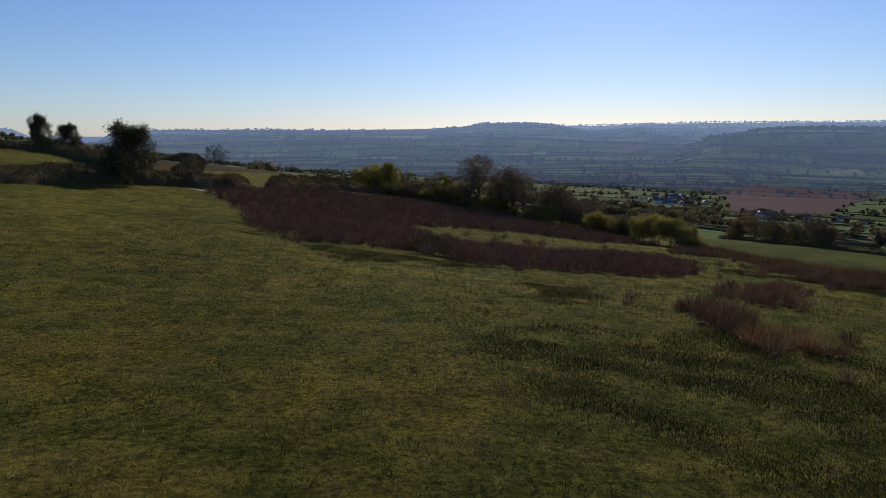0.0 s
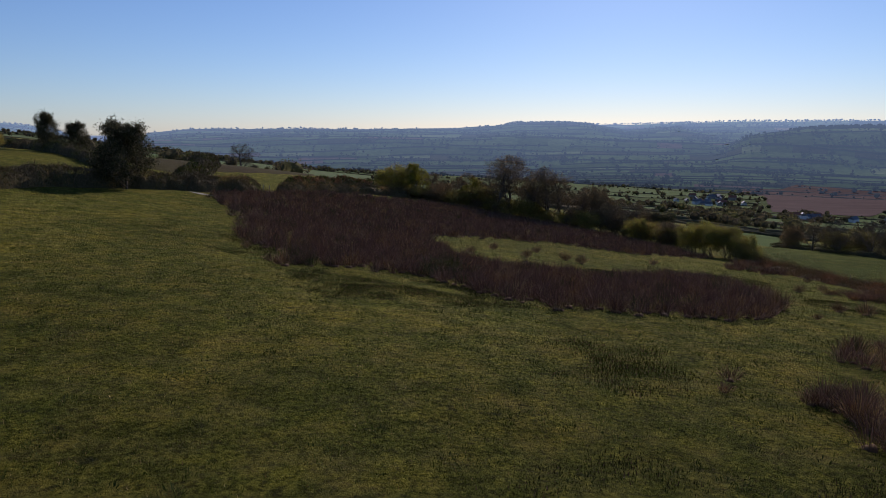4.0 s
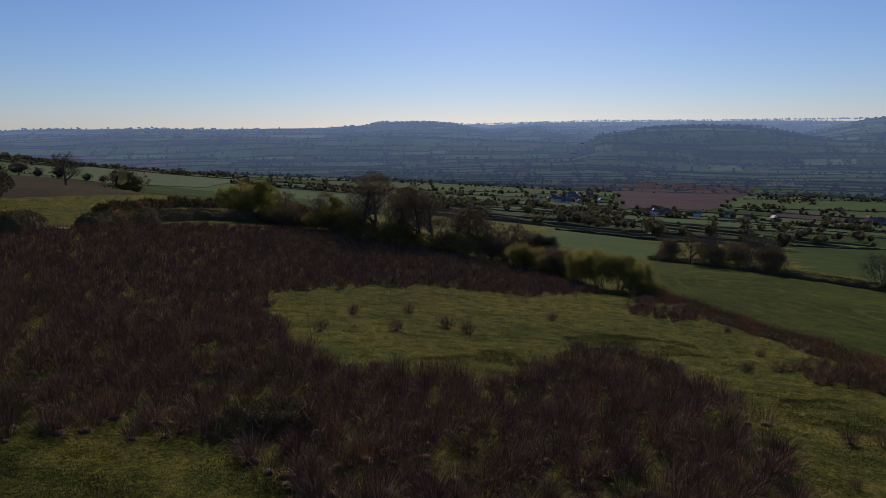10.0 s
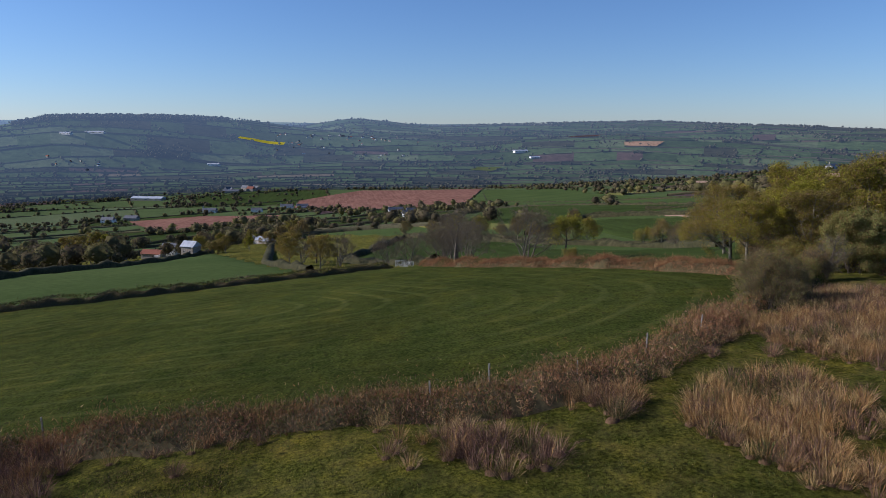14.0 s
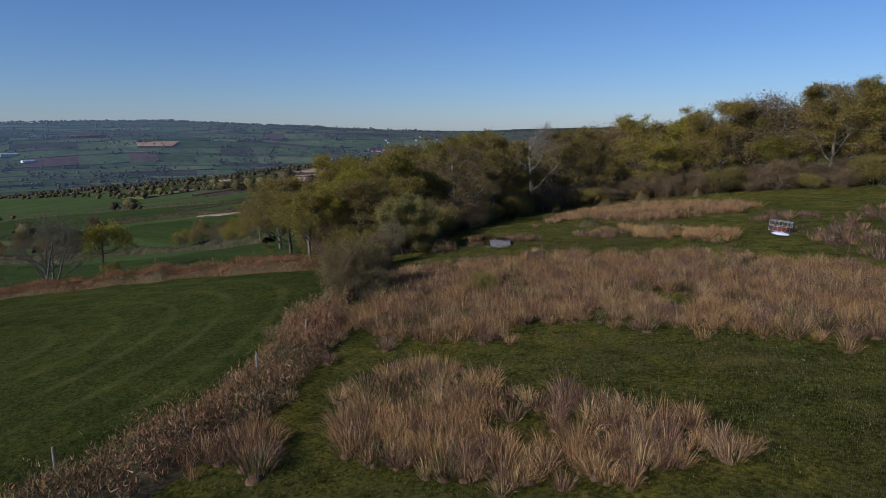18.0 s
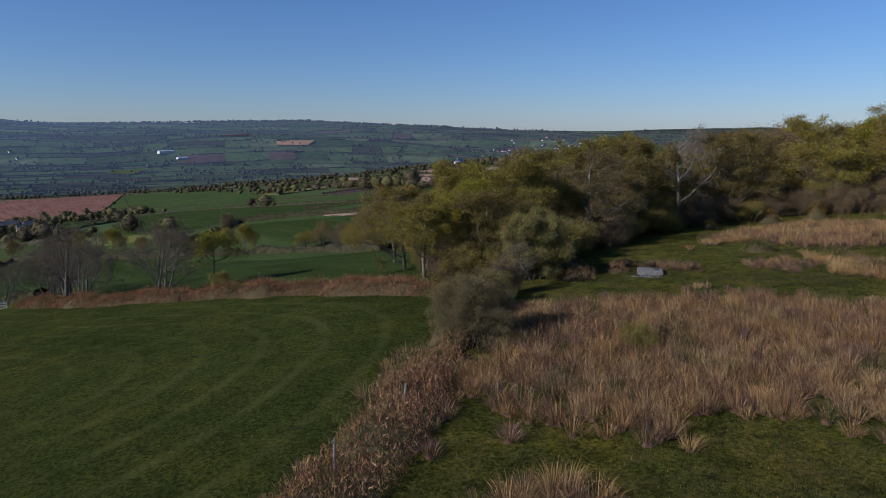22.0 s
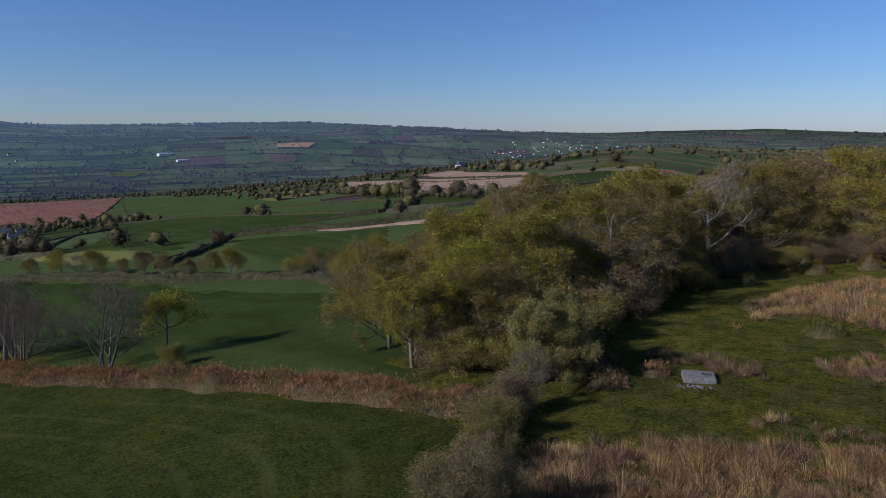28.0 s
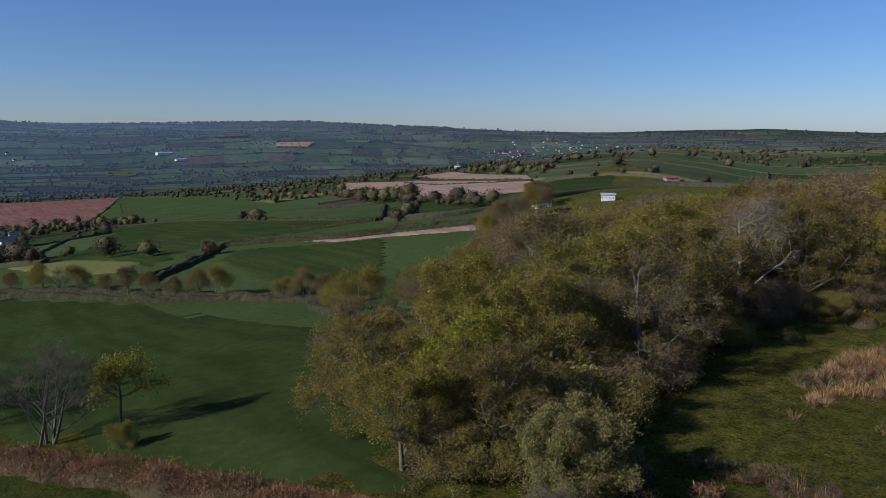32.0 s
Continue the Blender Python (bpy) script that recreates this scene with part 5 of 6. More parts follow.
def tussocks(x, y, tall, n, shares, seed, width=0.007):
    """Rounded fountains of thin stems over matted hearts, in one mesh."""
    rr = np.random.RandomState(seed)
    k = len(x)
    base = land(x, y)
    tl = tall[:, None]
    a0 = rr.uniform(0, 2 * math.pi, (k, n))
    th = 0.72 * rr.rand(k, n) ** 0.75
    r0 = th * 0.5 * tl + rr.uniform(0, 0.08, (k, n))
    ln = tl * (1.08 - 0.2 * th) * rr.uniform(0.45, 1.2, (k, n))
    lean_x, lean_y = rr.normal(0.06, 0.13, (k, 1)), rr.normal(-0.05, 0.13, (k, 1))
    ca, sa = np.cos(a0), np.sin(a0)
    wa = rr.uniform(0, math.pi, (k, n))
    wx, wy = np.cos(wa) * width, np.sin(wa) * width
    bx_, by_, bz_ = x[:, None] + r0 * ca, y[:, None] + r0 * sa, base[:, None] + 0 * th + 0.02
    mx_, my_, mz_ = bx_ + (ca * np.sin(th) + lean_x * 0.6) * ln * 0.62, by_ + (sa * np.sin(th) + lean_y * 0.6) * ln * 0.62, bz_ + np.cos(th) * ln * 0.62
    t2 = np.minimum(th * 1.7 + rr.uniform(0.0, 0.75, (k, n)) ** 2, 1.9)
    tx, ty, tz = mx_ + (ca * np.sin(t2) + lean_x) * ln * 0.4, my_ + (sa * np.sin(t2) + lean_y) * ln * 0.4, mz_ + np.cos(t2) * ln * 0.4
    V = np.stack([np.stack([bx_, by_, bz_], -1), np.stack([mx_ + wx, my_ + wy, mz_], -1), np.stack([tx, ty, tz], -1), np.stack([mx_ - wx, my_ - wy, mz_], -1)], 2).reshape(-1, 3)
    F = np.arange(k * n * 4).reshape(-1, 4)
    cum = np.cumsum(shares)
    own = np.digitize(np.clip(0.5 + 0.42 * swirl(x, y, 2.1, seed) + rr.normal(0, 0.22, k), 0, 0.999), cum[:-1])
    odd = np.digitize(rr.rand(k, n), cum[:-1])
    pick = np.where(rr.rand(k, n) < 0.68, own[:, None], odd)
    ring = np.arange(8) * math.pi / 4
    rad = 0.24 * tl * rr.uniform(0.75, 1.2, (k, 8))
    d0 = np.stack([x[:, None] + np.cos(ring) * rad * 1.25, y[:, None] + np.sin(ring) * rad * 1.25, base[:, None] - 0.06 + 0 * rad], -1)
    d1 = np.stack([x[:, None] + np.cos(ring) * rad * 0.9, y[:, None] + np.sin(ring) * rad * 0.9, base[:, None] + 0.09 * tl * rr.uniform(0.7, 1.3, (k, 8))], -1)
    d2 = np.stack([x[:, None], y[:, None], base[:, None] + 0.14 * tl], -1)
    D = np.concatenate([d0, d1, d2], 1).reshape(-1, 3)
    i = np.arange(8)
    j = (i + 1) % 8
    f = np.concatenate([np.stack([i, j, j + 8], -1), np.stack([i, j + 8, i + 8], -1), np.stack([i + 8, j + 8, 16 + 0 * i], -1)])
    DF = (f[None] + (np.arange(k) * 17)[:, None, None]).reshape(-1, 3) + len(V)
    return np.concatenate([V, D]), [F, DF], [M_RUSH, M_RUSHBROWN, M_RUSHPALE, M_RUSHGREEN, M_MAT], np.concatenate([pick.ravel(), np.full(len(DF), 4)])


x, y, rr = scatter(RUSH_NORTH, 0.78, 1)
keep = ~inside(x + 1.5 * swirl(x, y, 3, 8), y + 1.5 * swirl(y, x, 3, 9), GREEN_PATCH) & (swirl(x, y, 3.4, 3) + rr.normal(0, 0.3, len(x)) > -0.78)
x, y = x[keep], y[keep]
far_off = y > 85
# mostly the dark brown stems, which put the bed's backlit shade into colour
for sel, n_, w_ in ((~far_off, 110, 0.0085), (far_off, 44, 0.015)):
    v, f, m, idx = tussocks(x[sel], y[sel], rr.uniform(0.6, 1.15, sel.sum()), n_, (0.12, 0.74, 0.08, 0.06), 2, w_)
    tagged(part("rushes", mesh_of("rushes", v, f, m, idx)), "dense bed of dry rush tussocks, darkened purple-brown for backlight", "rushes", kind="stuff")
for s, (poly, dens, tall) in enumerate(RUSH_SOUTH):
    x, y, rr = scatter(poly, 0.5 if dens > 0.88 else 0.58, 20 + s)
    keep = swirl(x, y, 4.2, s) * 0.34 + swirl(x, y, 1.5, s + 3) * 0.26 + 0.5 + rr.normal(0, 0.13, len(x)) < dens * 0.86
    x, y = x[keep], y[keep]
    if len(x):
        far_off = math.dist((x.mean(), y.mean()), (30, 25)) > 45
        # patches further north get the darker mix, backlit shade painted in
        v, f, m, idx = tussocks(x, y, tall * rr.uniform(0.55, 1.15, len(x)), 64 if far_off else 150, (0.46, 0.24, 0.18, 0.12) if dens > 0.72 and y.mean() < 27.5 else (0.15, 0.45, 0.08, 0.32) if y.mean() < 20 else (0.18, 0.6, 0.1, 0.12), 40 + s, 0.012 if far_off else 0.0062)
        tagged(part("rushes", mesh_of("rushes", v, f, m, idx)), "patch of straw-brown rush tussocks in wet pasture", "rushes", kind="stuff")

# short rough grass over the near pasture, and darker rank patches

def sward(poly, per, lo, hi, mats, shares, seed, patch=2.2, bare_below=-0.35, thick=1.0):
    """Single thin leaves standing close over a patch, in one mesh."""
    rr = np.random.RandomState(seed)
    q = np.array(poly, float)
    area = float(np.prod(np.ptp(q, axis=0) + 2))
    n = int(area * per)
    x, y = rr.uniform(q[:, 0].min() - 1, q[:, 0].max() + 1, n), rr.uniform(q[:, 1].min() - 1, q[:, 1].max() + 1, n)
    keep = inside(x + 1.1 * swirl(x, y, 1.8, seed) + rr.normal(0, 0.4, n), y + 1.1 * swirl(y, x, 1.8, seed + 1) + rr.normal(0, 0.4, n), poly) & (swirl(x, y, patch, seed) + rr.normal(0, 0.25, n) > bare_below)
    x, y = x[keep], y[keep]
    n = len(x)
    z = land(x, y) - 0.02
    h = rr.uniform(lo, hi, n) * (1 + 0.3 * swirl(x, y, 0.9, seed + 3))
    a, t = rr.uniform(0, 2 * math.pi, n), np.abs(rr.normal(0, 0.55, n))
    w = rr.uniform(0.005, 0.013, n) * thick
    wa = rr.uniform(0, math.pi, n)
    V = np.stack([np.column_stack([x + np.cos(wa) * w, y + np.sin(wa) * w, z]), np.column_stack([x - np.cos(wa) * w, y - np.sin(wa) * w, z]),
                  np.column_stack([x + np.cos(a) * np.sin(t) * h, y + np.sin(a) * np.sin(t) * h, z + np.cos(t) * h])], 1).reshape(-1, 3)
    return mesh_of("rank_grass", V, np.arange(n * 3).reshape(-1, 3), mats, np.digitize(rr.rand(n), np.cumsum(shares)[:-1]))


for poly, per, seed in (([(-42, 8), (20, 8), (36, 24), (34, 40), (38, 60), (42, 100), (20, 108), (-38, 104), (-50, 80)], 48, 51), ([(8, 12), (2, -50), (50, -52), (56, -30), (54, -8), (46, 6), (34, 22)], 60, 52),
                        ([(38, 30), (45, 17), (56, 8), (72, 14), (80, 30), (62, 60), (44, 66)], 34, 53)):
    me = sward(poly, per, 0.05, 0.14, [M_GRASSBLADE, M_RUSHGREEN, M_RUSHPALE], (0.74, 0.22, 0.04), seed, 1.3, -0.75)
    me.name = "grass"
    tagged(part("grass", me), "short tufted pasture grass", "grass", kind="stuff")
RANK = [([(2.5, 24.6), (4.8, 25.4), (6, 23), (9.2, 24.6), (12.5, 25.6), (15.5, 23), (14, 15), (10, 10.5), (6, 11), (4, 13.5), (2.3, 16.8), (2.6, 19.3), (1.4, 20.1)], 130), ([(10, 12), (15, 22), (20, 24), (22, 12), (14, 6)], 70), ([(4.6, 36.1), (7.9, 38.3), (8.4, 32.8), (6.2, 30.5), (4.4, 31.5)], 130),
        ([(-11, 52.5), (-5.7, 52.5), (-0.8, 52.5), (2.2, 48.8), (3.6, 45), (-3.6, 42.5), (-9, 46)], 120), ([(20.5, 84.5), (25.9, 83), (30.2, 79.5), (28, 74), (22.5, 72.2), (19, 74)], 120), ([(6.7, 68.5), (13.3, 73.6), (17.5, 72.7), (11.6, 65.9), (6.2, 64.4)], 110),
        ([(26, 63), (29.8, 61.5), (30, 56), (27.1, 55.6), (25, 59)], 130), ([(31, 50), (35.3, 47), (33.5, 42), (28.7, 42.5), (26.8, 46.6)], 130), ([(47, 49.1), (49.7, 45.6), (46.2, 41.3), (43.8, 41.2), (44.7, 47)], 130),
        ([(28.8, 13), (26.4, 10.3), (22.5, 9.3), (18, 11.5), (21.4, 12.9), (23.3, 15), (26, 16.8)], 130), ([(44.5, -9.9), (41.4, -13), (36.8, -14.3), (34, -12), (36, -10.5), (39.7, -9.5), (43, -8.1)], 110), ([(52.5, 12), (49.6, 11.4), (51, 9.5), (53, 10)], 130),
        ([(-22, 70), (-13, 66), (-10, 57), (-17, 58)], 70), ([(35, 31), (38, 26), (43, 18), (45, 18.5), (40, 27), (37.5, 33)], 80), ([(57, 5.5), (68, 10.5), (84, 18), (93, 22.5), (92, 25), (80, 20), (66, 13), (56, 8.5)], 70), ([(49, -4), (46.5, -6.5), (45, -9.5), (47, -11), (50.5, -9.5), (51.5, -6)], 60), ([(50, 16), (56, 12), (60, 14), (55, 19)], 60), ([(40, -14), (46, -19), (50, -22), (46, -24), (38, -20)], 50)]
for s, (poly, per) in enumerate(RANK):
    tagged(part("rank_grass", sward(poly, per * 3.6, 0.04, 0.12, [M_SEDGE, M_RUSHGREEN, M_RUSHBROWN], (0.66, 0.22, 0.12), 60 + s, thick=1.5)), "dark green patch of rank grass and sedge", "grass", kind="stuff")

# grass tufts that stand out of the cropped turf
for poly, gap, seed in (([(-30, 6), (16, 6), (30, 24), (32, 40), (36, 58), (34, 74), (14, 66), (4, 44), (-14, 52), (-40, 60)], 0.62, 90), ([(8, 12), (10, -40), (50, -46), (54, -30), (53, -8), (46, 6), (34, 22), (22, 30)], 0.62, 91), ([(4, 68), (34, 74), (40, 104), (14, 104), (2, 100)], 0.9, 92),
                        ([(37, 30), (45, 16), (56, 8), (74, 14), (76, 34), (56, 56), (42, 62)], 0.75, 93)):
    x, y, rr = scatter(poly, gap, seed)
    keep = swirl(x, y, 2.3, seed) + 0.6 * swirl(x, y, 0.8, seed + 1) + rr.normal(0, 0.3, len(x)) > 0.3
    v, f, m, pick = blades(x[keep], y[keep], rr.uniform(0.1, 0.24, keep.sum()), 16, [M_GRASSBLADE, M_RUSHGREEN], 0.45, seed, width=0.016, lean=0.8, spread=2.2)
    tagged(part("grass_tufts", mesh_of("grass_tufts", v, f, m, pick)), "coarse green grass tufts in the turf", "grass", kind="stuff")

# straw and rush fringes on both sides of the east bank
for side, seed in ((-1.7, 95), (1.75, 96)):
    rr = np.random.RandomState(seed)
    p = np.array(along(EAST[4:], 0.45))
    t = np.gradient(p, axis=0)
    t /= np.linalg.norm(t, axis=1, keepdims=True)
    q = p + np.column_stack([-t[:, 1], t[:, 0]]) * (side + rr.normal(0, 0.3, (len(p), 1))) + rr.normal(0, 0.25, p.shape)
    q = q[swirl(q[:, 0], q[:, 1], 3.0, seed) + rr.normal(0, 0.3, len(q)) > -0.1]
    v, f, m, idx = tussocks(q[:, 0], q[:, 1], rr.uniform(0.3, 0.75, len(q)), 110, (0.3, 0.3, 0.25, 0.15), seed, 0.006)
    tagged(part("rushes", mesh_of("rushes", v, f, m, idx)), "fringe of straw-coloured rushes beside the bank", "rushes", kind="stuff")

# single tussocks, each its own thing
tussock = None
TU = np.random.RandomState(33)
for x, y, h in ((6.2, 79.2, 1.1), (10.5, 81.5, 1.2), (11.9, 79.7, 1.2), (0.5, 78, 1.0), (-15.6, 64.2, 1.0), (-17, 62, 0.7), (3, 86, 1.0), (8, 88, 1.0), (26.3, 54.3, 1.2), (24.8, 54.8, 0.9), (28, 47.6, 1.0), (26.6, 44.9, 0.7), (29.2, 69.4, 0.9),
                (16.4, 67.8, 1.0), (21.6, 88.5, 1.0), (24.1, 18.4, 1.2), (20.3, 25.5, 0.7), (19.3, 24.7, 0.6), (15.5, 24.6, 0.8), (23, 41, 0.7), (31, 45, 0.8), (33, 42, 0.6), (16, 21.5, 0.7), (12, 19, 0.6), (21, 50, 0.5), (34, 75, 0.8), (38, 86, 0.8), (33, 96, 0.9), (36, 100, 0.9), (34.5, 17.4, 0.9), (17.5, 58, 0.8), (-6, 66, 0.6)):
    if tussock is None:
        v, f, m, idx = tussocks(np.array([0.0]), np.array([0.0]), np.array([0.85]), 260, (0.3, 0.4, 0.18, 0.12), 7, 0.0065)
        v = v - np.array([0, 0, gz(0, 0)])
        tussock = tagged(part("rush_tussock", mesh_of("rush_tussock", v, f, m, idx)), "single rush tussock on short grass", "tussock", "single rush tussocks")
        ob = tussock
    else:
        ob = copy_thing(tussock, Matrix())
    ob.matrix_world = pose(x, y, gz(x, y), 0, 0, TU.uniform(0, 360)) @ Matrix.Scale(h, 4)

# a bramble mound among the rushes, gorse by the wood, bracken by the slab
bank([(-3.5, 56.5), (-1.4, 57), (1.2, 56.5)], 3.2, 1.3, [M_BRAMBLE, M_TWIG, M_BRACKEN], [0.5, 0.3, 0.2], 21, "low mound of tangled brambles among rushes", "bramble_mound", 200)
for i, (x, y, w) in enumerate(((58.3, -46, 2.6), (55, -50.5, 2.4), (61, -38, 1.6), (49, -55, 1.5), (60, -47.5, 1.8))):
    tagged(bank([(x - w / 2, y), (x, y + 0.2), (x + w / 2, y)], w, 1.3, [M_GORSE, M_BRAMBLE], [0.7, 0.3], 30 + i, "rusty gorse bush with orange flowers at the wood edge", "gorse_bush", 160), category="bush")
for i, (x, y, w, h) in enumerate(((51.5, -5.5, 3.0, 0.7), (50.2, -8, 1.8, 0.6), (54.2, -8.2, 2.0, 0.8), (47.0, -22, 2.6, 0.7), (40, -20, 3.5, 0.6), (36, -17, 3.0, 0.5), (54.5, -27, 2.0, 0.9))):
    tagged(bank([(x - w / 2, y), (x, y + 0.2), (x + w / 2, y)], w, h, [M_BRACKEN, M_BRAMBLE, M_TWIG] if i < 3 else [M_BRAMBLE, M_TWIG, M_BRACKEN], [0.6, 0.25, 0.15], 40 + i, "low patch of dead bracken and bramble", "bracken_patch", 170), category="bracken")


# ---- things on the pasture ----
def box(w, d, h, bevel=0.0, x=0.0, y=0.0, z=0.0):
    bm = bmesh.new()
    bmesh.ops.create_cube(bm, size=1.0)
    bmesh.ops.scale(bm, vec=(w, d, h), verts=bm.verts)
    bmesh.ops.translate(bm, vec=(x, y, z + h / 2), verts=bm.verts)
    if bevel:
        bmesh.ops.bevel(bm, geom=bm.edges[:], offset=bevel, segments=2, affect="EDGES")
    return bm


def made(name, bm, mat, parent=None, label="", at=None):
    me = bpy.data.meshes.new(name)
    bm.to_mesh(me)
    bm.free()
    me.materials.append(mat)
    ob = part(name, me, parent, label)
    if at is not None:
        ob.matrix_local = at
    return ob


def rod(a, b, r, sides=8):
    v, f = tubes([(np.array(a, float), np.array(b, float), r, r, sides)])
    bm = bmesh.new()
    vs = [bm.verts.new(p) for p in v]
    for q in f:
        bm.faces.new([vs[i] for i in q])
    bm.faces.new(vs[:sides][::-1])
    bm.faces.new(vs[sides:])
    return bm


def hoop(radius, r, z, mat_sides=6, n=40):
    bm = bmesh.new()
    rings = []
    for i in range(n):
        a = 2 * math.pi * i / n
        rings.append([bm.verts.new(((radius + r * math.cos(b)) * math.cos(a), (radius + r * math.cos(b)) * math.sin(a), z + r * math.sin(b))) for b in (2 * math.pi * j / mat_sides for j in range(mat_sides))])
    for i in range(n):
        for j in range(mat_sides):
            bm.faces.new((rings[i][j], rings[(i + 1) % n][j], rings[(i + 1) % n][(j + 1) % mat_sides], rings[i][(j + 1) % mat_sides]))
    return bm


# round cattle feeder, tilted on rough ground
fx, fy = 28.2, -20.0
feeder = empty("cattle_feeder", fx, fy, gz(fx, fy) + 0.02)
feeder.matrix_world = pose(fx, fy, gz(fx, fy) + 0.05, 5, -4, 0) @ Matrix.Scale(0.78, 4)
for z, r in ((1.05, 0.022), (0.52, 0.02), (0.05, 0.02)):
    made("hoop", hoop(1.1, r, z), M_STEEL, feeder)
for i in range(16):
    a = 2 * math.pi * i / 16
    made("bar", rod((1.1 * math.cos(a), 1.1 * math.sin(a), 0.0), (1.1 * math.cos(a), 1.1 * math.sin(a), 1.05), 0.015, 6), M_STEEL, feeder)
bm = bmesh.new()
lower = [bm.verts.new((1.085 * math.cos(a), 1.085 * math.sin(a), 0.03)) for a in (2 * math.pi * i / 40 for i in range(40))]
upper = [bm.verts.new((1.085 * math.cos(a), 1.085 * math.sin(a), 0.50)) for a in (2 * math.pi * i / 40 for i in range(40))]
for i in range(40):
    bm.faces.new((lower[i], lower[(i + 1) % 40], upper[(i + 1) % 40], upper[i]))
bmesh.ops.solidify(bm, geom=bm.faces[:], thickness=0.006)
made("skirt", bm, M_RUST, feeder, "rusty red sheet skirt")
tagged(feeder, "round galvanised cattle feeder with rusty sheet skirt", "feeder")
wrap_bm = bmesh.new()
bmesh.ops.create_icosphere(wrap_bm, subdivisions=3, radius=1.0)
for v_ in wrap_bm.verts:
    n_ = noise.noise(v_.co * 2.2) * 0.35 + noise.noise(v_.co * 6) * 0.15
    v_.co = Vector((v_.co.x * 0.8 * (1 + n_), v_.co.y * 0.3 * (1 + n_), max(v_.co.z * 0.16 * (1 + n_), -0.04)))
wrap = made("bale_wrap", wrap_bm, M_PLASTIC)
wrap.matrix_world = pose(fx - 0.45, fy + 1.35, gz(fx - 0.45, fy + 1.35) + 0.03, 0, 0, -25)
tagged(wrap, "crumpled pale plastic bale wrap beside the feeder", "plastic sheet")

# concrete slab over a spring, with an iron hatch
sx, sy = 47.8, -8.6
slab = empty("concrete_cover", sx, sy, gz(sx, sy), 40)
bm = box(1.75, 1.35, 0.34, 0.035)
for v_ in bm.verts:
    v_.co.z += 0.02 * noise.noise(v_.co * 3)
made("slab", bm, M_CONCRETE, slab, "weathered pale concrete slab")
hatch = made("hatch_frame", box(0.46, 0.34, 0.02, 0.004, -0.42, -0.05, 0.345), M_CONCRETE, slab)
for x0, y0, w, d in ((-0.63, -0.05, 0.035, 0.34), (-0.21, -0.05, 0.05, 0.36), (-0.42, -0.2, 0.40, 0.025), (-0.42, 0.1, 0.40, 0.025), (-0.40, -0.05, 0.12, 0.03)):
    made("hatch_bar", box(w, d, 0.025, 0.003, x0, y0, 0.366), M_GLASS, slab, "dark iron bar")
tagged(slab, "low concrete spring cover with iron hatch in grass", "slab")
SR_ = np.random.RandomState(3)
rub = bmesh.new()
for _ in range(60):
    a, b_ = SR_.uniform(-1.3, 1.1), SR_.uniform(-0.25, 0.35)
    r_ = bmesh.ops.create_icosphere(rub, subdivisions=1, radius=SR_.uniform(0.03, 0.09))
    for v_ in r_["verts"]:
        v_.co = Vector((v_.co.x * SR_.uniform(0.8, 1.2) + a, v_.co.y * SR_.uniform(0.8, 1.2) + b_, v_.co.z * 0.6 + 0.03))
rubble = made("rubble", rub, M_CONCRETE)
rx, ry = 47.2, -7.6
rubble.matrix_world = pose(rx, ry, gz(rx, ry), 0, 0, 40)
tagged(rubble, "pale loose stones along the foot of the slab", "stones", kind="stuff")

# stony bare places
for i, (x0, y0, w, d) in enumerate(((54.6, 6.0, 1.0, 0.16), (-37.3, 104.3, 2.6, 1.0), (-33.4, 121.8, 0.8, 0.6), (52.9, -6.0, 0.8, 0.25))):
    bm = bmesh.new()
    bmesh.ops.create_grid(bm, x_segments=14, y_segments=10, size=1.0)
    bmesh.ops.delete(bm, geom=[v_ for v_ in bm.verts if v_.co.length + 0.25 * noise.noise(v_.co * 2.5 + Vector((i, 0, 0))) > 1.0], context="VERTS")
    for v_ in bm.verts:
        X_, Y_ = x0 + v_.co.x * w, y0 + v_.co.y * d
        v_.co = Vector((X_ - x0, Y_ - y0, gz(X_, Y_) - gz(x0, y0) + 0.05 + 0.03 * noise.noise(Vector((X_ * 3, Y_ * 3, 0)))))
    ob = made("bare_patch", bm, M_POST)
    ob.matrix_world = pose(x0, y0, gz(x0, y0))
    tagged(ob, "pale trodden stony patch in the grass", "bare ground", kind="structure")

# steel field gate and posts
ggx, ggy = 123.0, 28.0
gate = empty("field_gate", ggx, ggy, gz(ggx, ggy), 62)
for i, z in enumerate((0.15, 0.32, 0.5, 0.7, 0.92, 1.15)):
    made("rail", rod((-1.75, 0, z), (1.75, 0, z), 0.025, 6), M_STEEL, gate)
for x0 in (-1.75, 0.0, 1.75):
    made("upright", rod((x0, 0, 0.0 if abs(x0) > 1 else 0.12), (x0, 0, 1.18), 0.03, 6), M_STEEL, gate)
tagged(gate, "galvanised steel field gate in a hedge gap", "gate")
posts = [(37.0, 22.8), (35.3, 31.5), (38.6, 53), (33.9, 27.6), (34.2, 34.5), (39.2, 18.6), (42.6, 86), (-33.2, 121), (-33.9, 120)]
post = None
for x0, y0 in posts:
    if post is None:
        post = tagged(made("fence_post", rod((0, 0, -0.3), (0, 0, 0.95), 0.04, 8), M_POST), "weathered grey timber post on the bank", "post", "fence posts")
        ob = post
    else:
        ob = copy_thing(post, Matrix())
    ob.matrix_world = pose(x0, y0, gz(x0, y0) + 0.35, TU.uniform(-5, 5), TU.uniform(-5, 5), 0)


# ---- farms, villages and the town ----
HR = np.random.RandomState(44)


